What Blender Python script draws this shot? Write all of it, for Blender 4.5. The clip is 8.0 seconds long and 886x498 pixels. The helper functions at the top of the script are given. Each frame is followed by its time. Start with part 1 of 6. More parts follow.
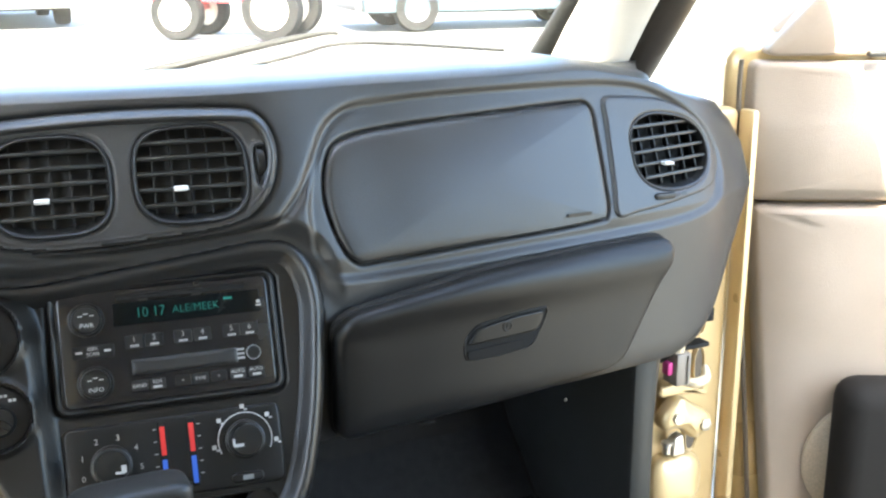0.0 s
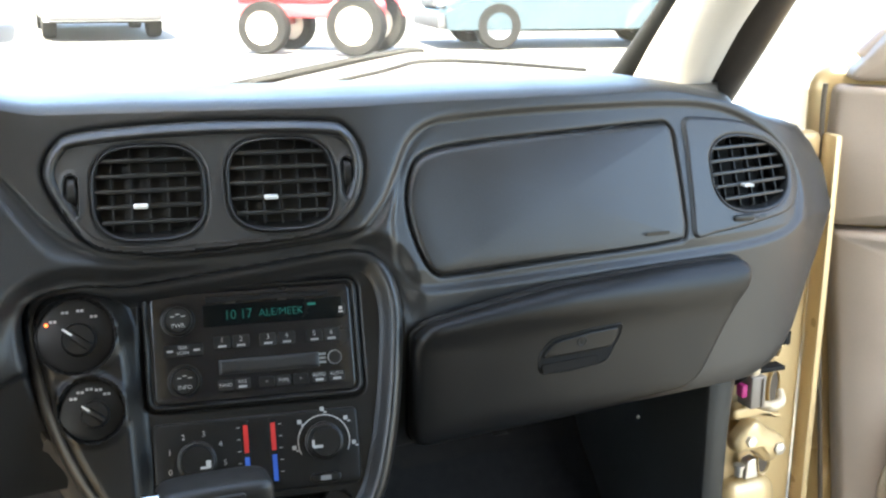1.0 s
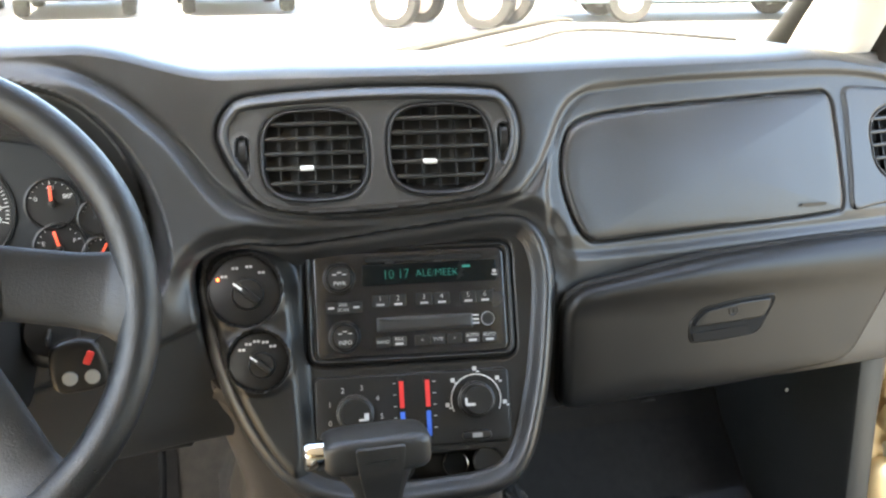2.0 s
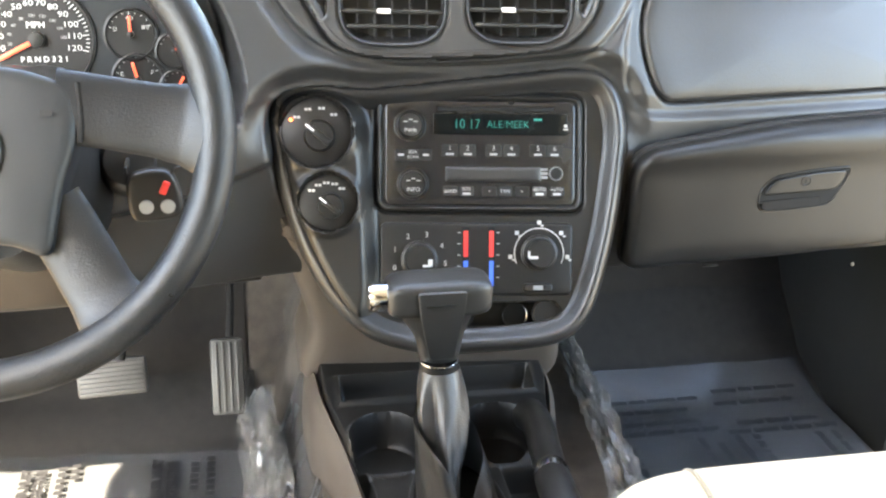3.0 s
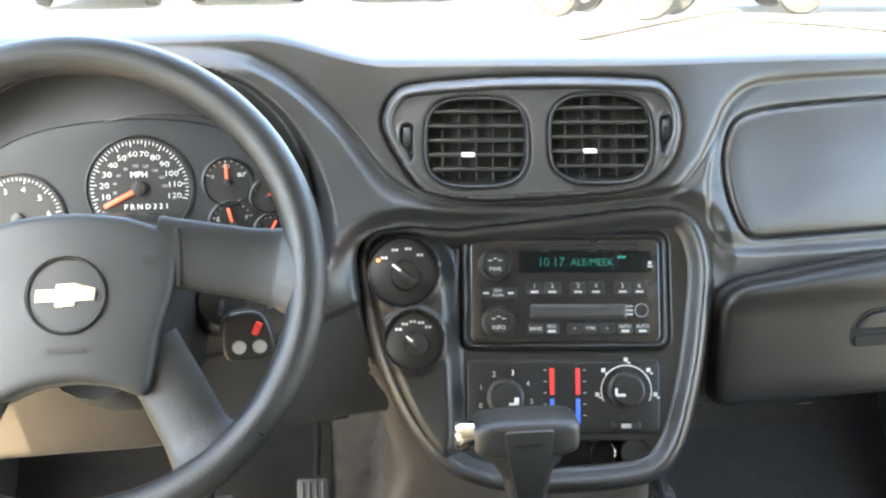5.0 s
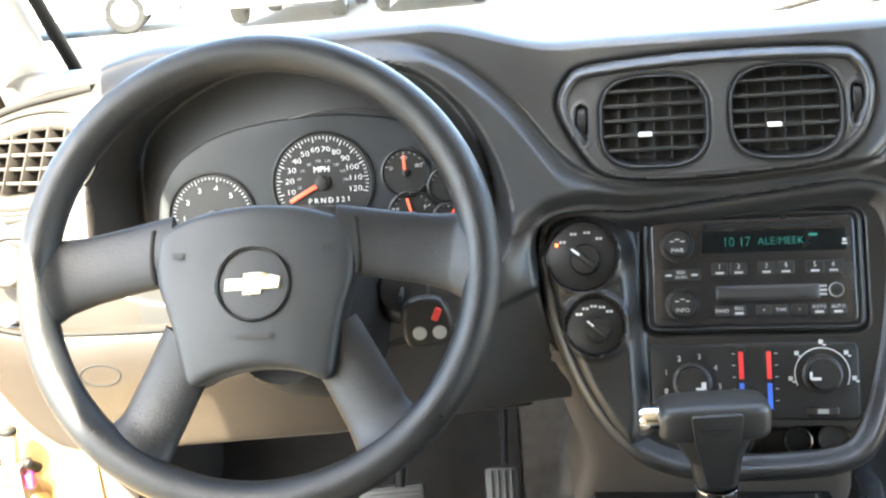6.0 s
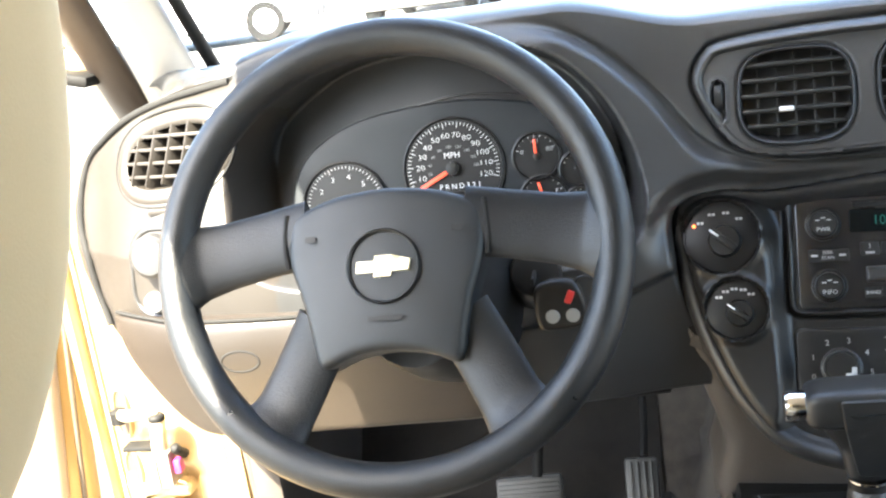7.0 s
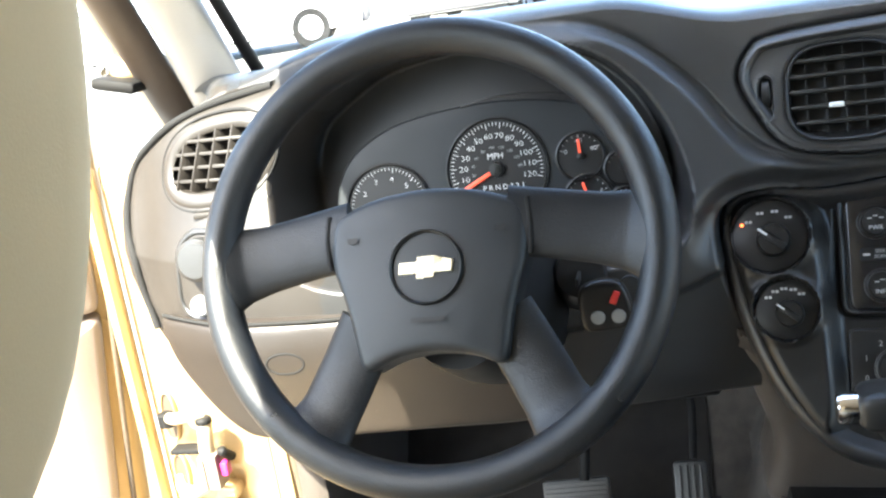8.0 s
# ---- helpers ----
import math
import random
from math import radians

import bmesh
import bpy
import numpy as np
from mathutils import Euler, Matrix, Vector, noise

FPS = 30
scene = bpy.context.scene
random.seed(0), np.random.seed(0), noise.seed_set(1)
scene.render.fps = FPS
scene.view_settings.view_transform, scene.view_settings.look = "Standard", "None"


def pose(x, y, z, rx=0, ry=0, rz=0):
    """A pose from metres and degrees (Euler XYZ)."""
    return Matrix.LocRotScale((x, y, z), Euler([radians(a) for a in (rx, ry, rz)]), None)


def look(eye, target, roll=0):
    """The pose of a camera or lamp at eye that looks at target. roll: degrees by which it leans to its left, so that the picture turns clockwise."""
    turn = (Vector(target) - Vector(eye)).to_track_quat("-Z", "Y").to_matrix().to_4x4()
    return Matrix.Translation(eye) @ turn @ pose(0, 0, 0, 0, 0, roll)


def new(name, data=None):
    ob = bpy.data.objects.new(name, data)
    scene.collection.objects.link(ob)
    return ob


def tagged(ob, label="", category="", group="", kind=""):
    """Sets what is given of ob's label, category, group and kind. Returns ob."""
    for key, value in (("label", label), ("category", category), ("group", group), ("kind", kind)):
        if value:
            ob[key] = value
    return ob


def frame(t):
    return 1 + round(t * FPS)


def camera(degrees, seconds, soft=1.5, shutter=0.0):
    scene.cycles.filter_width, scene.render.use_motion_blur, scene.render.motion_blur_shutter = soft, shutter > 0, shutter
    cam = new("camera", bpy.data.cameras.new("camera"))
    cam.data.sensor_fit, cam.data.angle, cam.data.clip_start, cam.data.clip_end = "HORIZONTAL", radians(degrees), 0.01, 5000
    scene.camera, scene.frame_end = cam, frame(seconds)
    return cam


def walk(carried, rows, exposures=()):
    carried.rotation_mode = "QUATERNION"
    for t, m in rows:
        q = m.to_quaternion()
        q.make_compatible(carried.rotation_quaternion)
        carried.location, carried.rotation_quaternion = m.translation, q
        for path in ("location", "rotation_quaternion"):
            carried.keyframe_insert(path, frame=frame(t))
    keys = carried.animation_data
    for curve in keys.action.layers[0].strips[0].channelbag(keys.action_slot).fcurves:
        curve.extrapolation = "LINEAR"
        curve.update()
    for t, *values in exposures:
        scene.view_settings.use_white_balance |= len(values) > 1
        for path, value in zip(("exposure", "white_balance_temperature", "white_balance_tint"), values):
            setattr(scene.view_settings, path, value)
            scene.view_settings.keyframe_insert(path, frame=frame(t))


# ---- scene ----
cam = camera(45.3, 8.0, soft=2.3)
PATH = [
    (0, (-0.1843, -0.9511, 0.8482), (0.6231, 0.6920, 0.3401), -0.27),
    (0.5, (-0.1907, -0.9567, 0.8520), (0.6033, 0.7042, 0.3818), 1.84),
    (1, (-0.1988, -0.9735, 0.8515), (0.4893, 0.7315, 0.3722), 0.38),
    (1.5, (-0.2170, -0.9782, 0.8540), (0.3478, 0.7632, 0.3453), -0.12),
    (1.7, (-0.2270, -0.9803, 0.8510), (0.3033, 0.7746, 0.3520), -0.26),
    (2.8, (-0.2411, -0.9907, 0.8432), (0.1159, 0.7329, 0.1278), 1.24),
    (3, (-0.2410, -0.9895, 0.8435), (0.1085, 0.7133, 0.0766), 1.96),
    (3.5, (-0.2334, -0.9923, 0.8370), (0.1226, 0.6586, -0.0335), 2.96),
    (3.8, (-0.2328, -0.9979, 0.8320), (0.1288, 0.6312, -0.0766), 3.11),
    (4, (-0.2326, -0.9906, 0.8322), (0.1335, 0.6835, 0.0115), 1.76),
    (4.2, (-0.2322, -0.9961, 0.8415), (0.1405, 0.7195, 0.1150), 2.20),
    (4.5, (-0.2380, -1.0015, 0.8481), (0.1065, 0.7614, 0.2287), 1.28),
    (5, (-0.2438, -0.9987, 0.8486), (-0.0324, 0.8107, 0.3087), -0.30),
    (5.2, (-0.2499, -0.9984, 0.8469), (-0.0847, 0.8169, 0.3108), -1.23),
    (6.3, (-0.2284, -0.9986, 0.8299), (-0.4404, 0.8165, 0.3052), -5.98),
    (6.5, (-0.2297, -0.9960, 0.8250), (-0.4754, 0.8170, 0.3066), -6.40),
    (7, (-0.2291, -0.9919, 0.8202), (-0.5995, 0.8031, 0.3135), -8.07),
    (7.5, (-0.2259, -0.9937, 0.8150), (-0.6698, 0.7924, 0.3397), -9.02),
    (8, (-0.2277, -0.9869, 0.8159), (-0.6783, 0.7934, 0.3286), -9.15),
]
walk(cam, [(t, look(e, g, r)) for t, e, g, r in PATH],
     exposures=[(0, 4.66, 6250, 1), (0.5, 4.2, 6300, 1), (1, 4.15, 6350, 1), (1.7, 4.5, 6750, 3), (2.8, 5.7, 6950, 4), (4, 5.75, 7100, 5), (4.5, 5.9, 6750, 1), (5.2, 5.3, 6600, 1), (6.3, 5.1, 6500, 3), (7, 4.75, 6300, 4), (8, 4.2, 5980, 2)])


# ---- light ----
world = bpy.data.worlds.new("sky")
scene.world = world
world.use_nodes = True
SUN_TO = Vector((-0.333, -0.72, 1.0)).normalized()
sky = world.node_tree.nodes.new("ShaderNodeTexSky")
sky.sky_type, sky.sun_disc = "NISHITA", False
sky.dust_density, sky.ozone_density = 3.0, 0.8
sky.sun_elevation = math.asin(SUN_TO.z)
sky.sun_rotation = math.atan2(SUN_TO.x, SUN_TO.y)
back = world.node_tree.nodes["Background"]
back.inputs["Strength"].default_value = 0.10
world.node_tree.links.new(sky.outputs[0], back.inputs[0])
sun_data = bpy.data.lights.new("sun", "SUN")
sun_data.energy, sun_data.angle, sun_data.color = 4.0, radians(0.53), (1.0, 0.87, 0.70)
sun = new("sun", sun_data)
sun.matrix_basis = look(SUN_TO * 30, (0, 0, 0))


# ---- materials ----
def material(name, colour, rough=0.5, metal=0.0, vary=0.12, scale=30.0, grain=0.0, grain_scale=600.0, coat=0.0, emit=None, power=0.0,
             alpha_glass=False, sheen=0.0, rough_vary=0.08, spec=0.5, pebble=0.0, veil=0.0, see_through=0.0):
    """Principled surface with colour drift at a large and a fine scale, uneven gloss and a fine relief."""
    m = bpy.data.materials.new(name)
    m.use_nodes = True
    nt = m.node_tree
    b = nt.nodes["Principled BSDF"]
    b.inputs["Metallic"].default_value = metal
    b.inputs["Specular IOR Level"].default_value = spec
    b.inputs["Coat Weight"].default_value = coat
    b.inputs["Sheen Weight"].default_value = sheen
    co = nt.nodes.new("ShaderNodeTexCoord")
    big = nt.nodes.new("ShaderNodeTexNoise")
    big.inputs["Scale"].default_value, big.inputs["Detail"].default_value = scale, 4
    fine = nt.nodes.new("ShaderNodeTexNoise")
    fine.inputs["Scale"].default_value, fine.inputs["Detail"].default_value = grain_scale, 2
    nt.links.new(co.outputs["Object"], big.inputs["Vector"])
    nt.links.new(co.outputs["Object"], fine.inputs["Vector"])
    both = nt.nodes.new("ShaderNodeMath")
    both.operation = "MULTIPLY_ADD"
    nt.links.new(fine.outputs["Fac"], both.inputs[0])
    both.inputs[1].default_value = 0.45
    nt.links.new(big.outputs["Fac"], both.inputs[2])
    tone = nt.nodes.new("ShaderNodeMapRange")
    tone.inputs["From Min"].default_value, tone.inputs["From Max"].default_value = 0.4, 1.05
    tone.inputs["To Min"].default_value, tone.inputs["To Max"].default_value = 1 - vary, 1 + vary
    nt.links.new(both.outputs[0], tone.inputs["Value"])
    mix = nt.nodes.new("ShaderNodeVectorMath")
    mix.operation = "SCALE"
    mix.inputs[0].default_value = colour
    nt.links.new(tone.outputs[0], mix.inputs["Scale"])
    nt.links.new(mix.outputs[0], b.inputs["Base Color"])
    gloss = nt.nodes.new("ShaderNodeMapRange")
    gloss.inputs["From Min"].default_value, gloss.inputs["From Max"].default_value = 0.3, 0.7
    gloss.inputs["To Min"].default_value = max(0.02, rough - rough_vary)
    gloss.inputs["To Max"].default_value = min(1, rough + rough_vary)
    nt.links.new(big.outputs["Fac"], gloss.inputs["Value"])
    nt.links.new(gloss.outputs[0], b.inputs["Roughness"])
    if grain:
        bump = nt.nodes.new("ShaderNodeBump")
        bump.inputs["Strength"].default_value, bump.inputs["Distance"].default_value = grain, 0.001
        nt.links.new(fine.outputs["Fac"], bump.inputs["Height"])
        nt.links.new(bump.outputs[0], b.inputs["Normal"])
    if pebble:
        cell = nt.nodes.new("ShaderNodeTexVoronoi")
        cell.feature = "DISTANCE_TO_EDGE"
        cell.inputs["Scale"].default_value = pebble
        nt.links.new(co.outputs["Object"], cell.inputs["Vector"])
        flat_top = nt.nodes.new("ShaderNodeMapRange")
        flat_top.inputs["From Max"].default_value = 0.25
        nt.links.new(cell.outputs["Distance"], flat_top.inputs["Value"])
        hide = nt.nodes.new("ShaderNodeBump")
        hide.inputs["Strength"].default_value, hide.inputs["Distance"].default_value = 0.25, 0.0004
        nt.links.new(flat_top.outputs[0], hide.inputs["Height"])
        if grain:
            nt.links.new(bump.outputs[0], hide.inputs["Normal"])
        nt.links.new(hide.outputs[0], b.inputs["Normal"])
    if emit:
        b.inputs["Emission Color"].default_value = (*emit, 1)
        b.inputs["Emission Strength"].default_value = power
    if alpha_glass:
        b.inputs["Transmission Weight"].default_value = 1.0
        b.inputs["IOR"].default_value = 1.25
    # white diffuse share in the glass, imitating glare over the view beyond
    if veil:
        film = nt.nodes.new("ShaderNodeBsdfDiffuse")
        film.inputs["Color"].default_value = (0.80, 0.78, 0.74, 1)
        lay = nt.nodes.new("ShaderNodeMixShader")
        patch = nt.nodes.new("ShaderNodeMapRange")
        patch.inputs["From Min"].default_value, patch.inputs["From Max"].default_value = 0.3, 0.7
        patch.inputs["To Min"].default_value, patch.inputs["To Max"].default_value = veil * 0.8, veil * 1.2
        nt.links.new(big.outputs["Fac"], patch.inputs["Value"])
        nt.links.new(patch.outputs[0], lay.inputs["Fac"])
        nt.links.new(b.outputs[0], lay.inputs[1])
        nt.links.new(film.outputs[0], lay.inputs[2])
        nt.links.new(lay.outputs[0], nt.nodes["Material Output"].inputs["Surface"])
    if see_through:
        clear = nt.nodes.new("ShaderNodeBsdfTransparent")
        both_ways = nt.nodes.new("ShaderNodeMixShader")
        both_ways.inputs["Fac"].default_value = see_through
        nt.links.new(b.outputs[0], both_ways.inputs[1])
        nt.links.new(clear.outputs[0], both_ways.inputs[2])
        nt.links.new(both_ways.outputs[0], nt.nodes["Material Output"].inputs["Surface"])
    return m


DASH = material("dash_plastic", (0.0190, 0.0192, 0.0196), 0.36, vary=0.12, scale=7, grain=0.30, grain_scale=900, spec=0.45)
BEZEL = material("vent_bezel_plastic", (0.0245, 0.0247, 0.0252), 0.40, vary=0.10, scale=10, grain=0.30, grain_scale=900, spec=0.45)
LIP = material("polished_lip_plastic", (0.0150, 0.0150, 0.0153), 0.34, vary=0.12, scale=10, grain=0.2, grain_scale=900, spec=0.5)
# the dash plastic again, its lower parts' shade put into the colour
DASH_SHADED = material("shaded_dash_plastic", (0.0074, 0.0074, 0.0075), 0.38, vary=0.10, scale=9, grain=0.25, grain_scale=900, spec=0.27)
SATIN = material("satin_black_plastic", (0.0084, 0.0083, 0.0082), 0.36, vary=0.12, scale=14, grain=0.15, grain_scale=1200, spec=0.35)
SLAT = material("vent_slat_plastic", (0.0120, 0.0128, 0.0130), 0.42, vary=0.1, scale=20, spec=0.45)
BLACK = material("black_plastic", (0.0085, 0.0085, 0.0087), 0.42, vary=0.15, scale=20, spec=0.3)
GLOSS = material("radio_face_plastic", (0.010, 0.010, 0.011), 0.22, vary=0.1, scale=20)
VOID = material("duct_black", (0.012, 0.012, 0.012), 0.9, spec=0.2)
# dash plastic with the warmth of the sun mixed into its colour
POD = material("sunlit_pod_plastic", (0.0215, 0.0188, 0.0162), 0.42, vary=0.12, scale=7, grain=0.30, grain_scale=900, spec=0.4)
LEATHER = material("wheel_leather", (0.0084, 0.0095, 0.0110), 0.39, vary=0.16, scale=22, grain=0.3, grain_scale=650, rough_vary=0.12, spec=0.38, pebble=900)
SPOKE = material("wheel_spoke_vinyl", (0.0064, 0.0073, 0.0086), 0.42, vary=0.14, scale=22, grain=0.3, grain_scale=650, spec=0.33, pebble=900)
BOOT = material("boot_leather", (0.030, 0.0295, 0.0290), 0.36, vary=0.2, scale=30, grain=0.5, grain_scale=500)
KNEE = material("brown_grey_knee_plastic", (0.0145, 0.0112, 0.0086), 0.42, vary=0.10, scale=9, grain=0.3, grain_scale=900, spec=0.4)
GRIP = material("gear_grip_vinyl", (0.0090, 0.0095, 0.0100), 0.42, vary=0.12, scale=20, grain=0.3, grain_scale=900)
CHROME = material("chrome", (0.85, 0.84, 0.82), 0.08, 1.0, vary=0.03)
GOLD = material("gold_badge", (0.86, 0.78, 0.58), 0.30, 0.85, vary=0.05)
PRINT = material("white_print", (0.52, 0.53, 0.53), 0.6, vary=0.04)
PRINT_DIM = material("grey_print", (0.20, 0.205, 0.21), 0.6, vary=0.04)
RADIO_PRINT = material("radio_print", (0.34, 0.345, 0.35), 0.6, vary=0.04)
RED = material("red_print", (0.45, 0.02, 0.018), 0.5, vary=0.05)
BLUE = material("blue_print", (0.03, 0.10, 0.45), 0.5, vary=0.05)
NEEDLE = material("red_needle", (0.75, 0.07, 0.03), 0.45, vary=0.05, emit=(1, 0.12, 0.04), power=0.03)
ORANGE = material("orange_lamp", (0.9, 0.16, 0.04), 0.5, emit=(1, 0.14, 0.03), power=0.35)
TEAL = material("display_segments", (0.01, 0.09, 0.075), 0.5, emit=(0.05, 0.85, 0.70), power=0.006)
LCD = material("display_glass", (0.004, 0.0052, 0.0056), 0.22, vary=0.05, spec=0.15)
CLOTH = material("beige_seat_cloth", (0.33, 0.262, 0.165), 0.85, vary=0.07, scale=18, grain=0.3, grain_scale=1800, sheen=0.2)
# the seat cloth made lighter and warmer, standing in for light on the headrest
HEADREST = material("lit_headrest_cloth", (0.45, 0.365, 0.225), 0.9, vary=0.05, scale=9, grain=0.05, grain_scale=1800)
SEAM = material("seat_seam", (0.17, 0.145, 0.105), 0.9)
TRIM = material("cashmere_trim", (0.23, 0.185, 0.148), 0.42, vary=0.10, scale=10, grain=0.45, grain_scale=700)
PILLAR = material("pillar_trim", (0.50, 0.47, 0.42), 0.6, vary=0.06, scale=12, grain=0.3)
CARPET = material("grey_brown_carpet", (0.070, 0.060, 0.050), 0.95, vary=0.3, scale=60, grain=1.0, grain_scale=900, spec=0.2)
MATTE_DARK = material("matte_dark_plastic", (0.014, 0.013, 0.012), 0.8, vary=0.15, scale=25, spec=0.1)
KICK = material("grey_kick_panel", (0.025, 0.0245, 0.022), 0.5, vary=0.2, scale=14, grain=0.3, spec=0.3)
# carpet colour darkened to carry the shade deep in the footwells
SHADED_CARPET = material("shaded_footwell_carpet", (0.019, 0.0172, 0.0155), 0.95, vary=0.3, scale=60, grain=1.0, grain_scale=900, spec=0.15)
MATDARK = material("charcoal_floor_mat", (0.017, 0.0162, 0.0155), 0.95, vary=0.35, scale=70, grain=1.0, grain_scale=1000, spec=0.15)
FILM = material("clear_plastic_film", (0.047, 0.049, 0.053), 0.26, vary=0.10, scale=12, grain=0.25, grain_scale=40, rough_vary=0.08, spec=0.32, see_through=0.40)
FILM_FOLD = material("crumpled_clear_film", (0.13, 0.13, 0.128), 0.06, vary=0.3, scale=60, grain=1.0, grain_scale=70, rough_vary=0.03, spec=0.9, coat=1.0, see_through=0.50)
INK = material("film_print", (0.006, 0.006, 0.007), 0.7, spec=0.1)
BROWNSEAL = material("brown_door_seal", (0.06, 0.045, 0.03), 0.6, vary=0.1)
# gold hinge paint bleached to cream, the strong sun put into the colour
CASTING = material("sunlit_gold_casting", (0.55, 0.46, 0.32), 0.4, 0.2, vary=0.12, scale=60)
GREYPLUG = material("grey_connector", (0.20, 0.17, 0.14), 0.5)
PAINT = material("gold_car_paint", (0.48, 0.355, 0.180), 0.30, 0.30, vary=0.08, scale=5, coat=0.6, grain=0.1, grain_scale=2500)
RUBBER = material("black_rubber", (0.007, 0.007, 0.007), 0.7, vary=0.15, scale=30, spec=0.2)
PEDAL = material("worn_pedal_rubber", (0.042, 0.0415, 0.040), 0.55, vary=0.35, scale=50)
STEEL = material("zinc_hinge_steel", (0.55, 0.52, 0.46), 0.35, 0.8, vary=0.15, scale=40)
PLUG = material("magenta_connector", (0.35, 0.02, 0.14), 0.5)
ASPHALT = material("sunlit_parking_lot", (0.13, 0.128, 0.12), 0.9, vary=0.12, scale=0.5, grain=0.5, grain_scale=40)
WHITEPAINT = material("white_car_paint", (0.78, 0.79, 0.80), 0.25, vary=0.03, coat=0.5)
SILVER = material("silver_car_paint", (0.20, 0.22, 0.24), 0.3, 0.3, vary=0.05, coat=0.5)
BLUECAR = material("blue_grey_car_paint", (0.020, 0.034, 0.044), 0.2, 0.0, vary=0.02, scale=1.0, coat=0.6, rough_vary=0.0)
REDPAINT = material("red_machine_paint", (0.55, 0.05, 0.06), 0.35, vary=0.08)
CREAM = material("cream_wheel_paint", (0.75, 0.70, 0.60), 0.45, vary=0.08)
TYRE = material("tyre_rubber", (0.010, 0.010, 0.010), 0.85, vary=0.2, spec=0.1)
DARKGLASS = material("dark_window_glass", (0.02, 0.025, 0.03), 0.06, vary=0.05)
CLEAR = material("clear_glass", (1, 1, 1), 0.0, vary=0.0, alpha_glass=True, rough_vary=0.0)
# windscreen glass with a pale haze mixed in to wash out the outside
VEILED = material("veiled_windscreen_glass", (1, 1, 1), 0.0, vary=0.0, scale=4, alpha_glass=True, rough_vary=0.0, veil=0.018)
HEADLINER = material("headliner_cloth", (0.40, 0.375, 0.33), 0.9, vary=0.05, grain=0.4)


# ---- mesh helpers ----
def thing(name, at, label, category, group="", kind=""):
    e = new(name)
    e.matrix_basis = Matrix.Translation(at)
    e.empty_display_size = 0.05
    return tagged(e, label, category, group, kind)


def part(name, bm, mat, parent=None, label="", flat=False, sharp=38):
    """Links a bmesh as one mesh object under a thing or a part."""
    bmesh.ops.recalc_face_normals(bm, faces=bm.faces)
    me = bpy.data.meshes.new(name)
    if not flat:
        lim = radians(sharp)
        for f in bm.faces:
            f.smooth = True
        for e in bm.edges:
            if len(e.link_faces) == 2 and e.calc_face_angle(0) > lim:
                e.smooth = False
    bm.to_mesh(me)
    bm.free()
    me.materials.append(mat)
    ob = new(name, me)
    if parent:
        ob.parent = parent
        ob.matrix_parent_inverse = parent.matrix_basis.inverted() if parent.type == "EMPTY" else Matrix()
    return tagged(ob, label)


def turn(bm, verts, m):
    for v in verts:
        v.co = m @ v.co


def box(c, s, bevel=0.0, m=None, bm=None, seg=2):
    """A box of the sizes s round c, with rounded edges."""
    bm = bm or bmesh.new()
    vs = bmesh.ops.create_cube(bm, size=1)["verts"]
    for v in vs:
        v.co = Vector((c[0] + v.co.x * s[0], c[1] + v.co.y * s[1], c[2] + v.co.z * s[2]))
    if bevel:
        es = list({e for v in vs for e in v.link_edges})
        r = bmesh.ops.bevel(bm, geom=es, offset=bevel, segments=seg, affect="EDGES", profile=0.5)
        vs = list({v for f in r["faces"] for v in f.verts} | {v for v in vs if v.is_valid})
    if m:
        turn(bm, vs, m)
    return bm


def lathe(profile, m=None, seg=40, bm=None, arc=360):
    """Turns a profile of (radius, height) round the z axis."""
    bm = bm or bmesh.new()
    full = arc == 360
    n = seg if full else seg + 1
    rings = []
    for r, h in profile:
        if r < 1e-6:
            rings.append([bm.verts.new((0, 0, h))])
        else:
            rings.append([bm.verts.new((r * math.cos(radians(arc) * i / seg), r * math.sin(radians(arc) * i / seg), h)) for i in range(n)])
    for a, b in zip(rings, rings[1:]):
        for i in range(seg):
            j = (i + 1) % n
            loop = [a[i % len(a)], a[j % len(a)], b[j % len(b)], b[i % len(b)]]
            loop = [v for k, v in enumerate(loop) if v not in loop[:k]]
            if len(loop) > 2:
                bm.faces.new(loop)
    if m:
        turn(bm, [v for ring in rings for v in ring], m)
    return bm


def smooth_path(ctrl, n, closed=False):
    """A Catmull-Rom curve through a few points."""
    c = [Vector(p) for p in ctrl]
    k = len(c)
    out = []
    spans = k if closed else k - 1
    for i in range(n):
        f = i / (n if closed else n - 1) * spans
        j = min(int(f), spans - 1)
        t = f - j
        if closed:
            p0, p1, p2, p3 = (c[(j + d) % k] for d in (-1, 0, 1, 2))
        else:
            p0, p1, p2, p3 = c[max(j - 1, 0)], c[j], c[j + 1], c[min(j + 2, k - 1)]
        out.append(0.5 * ((2 * p1) + (p2 - p0) * t + (2 * p0 - 5 * p1 + 4 * p2 - p3) * t * t + (3 * p1 - p0 - 3 * p2 + p3) * t ** 3))
    return out


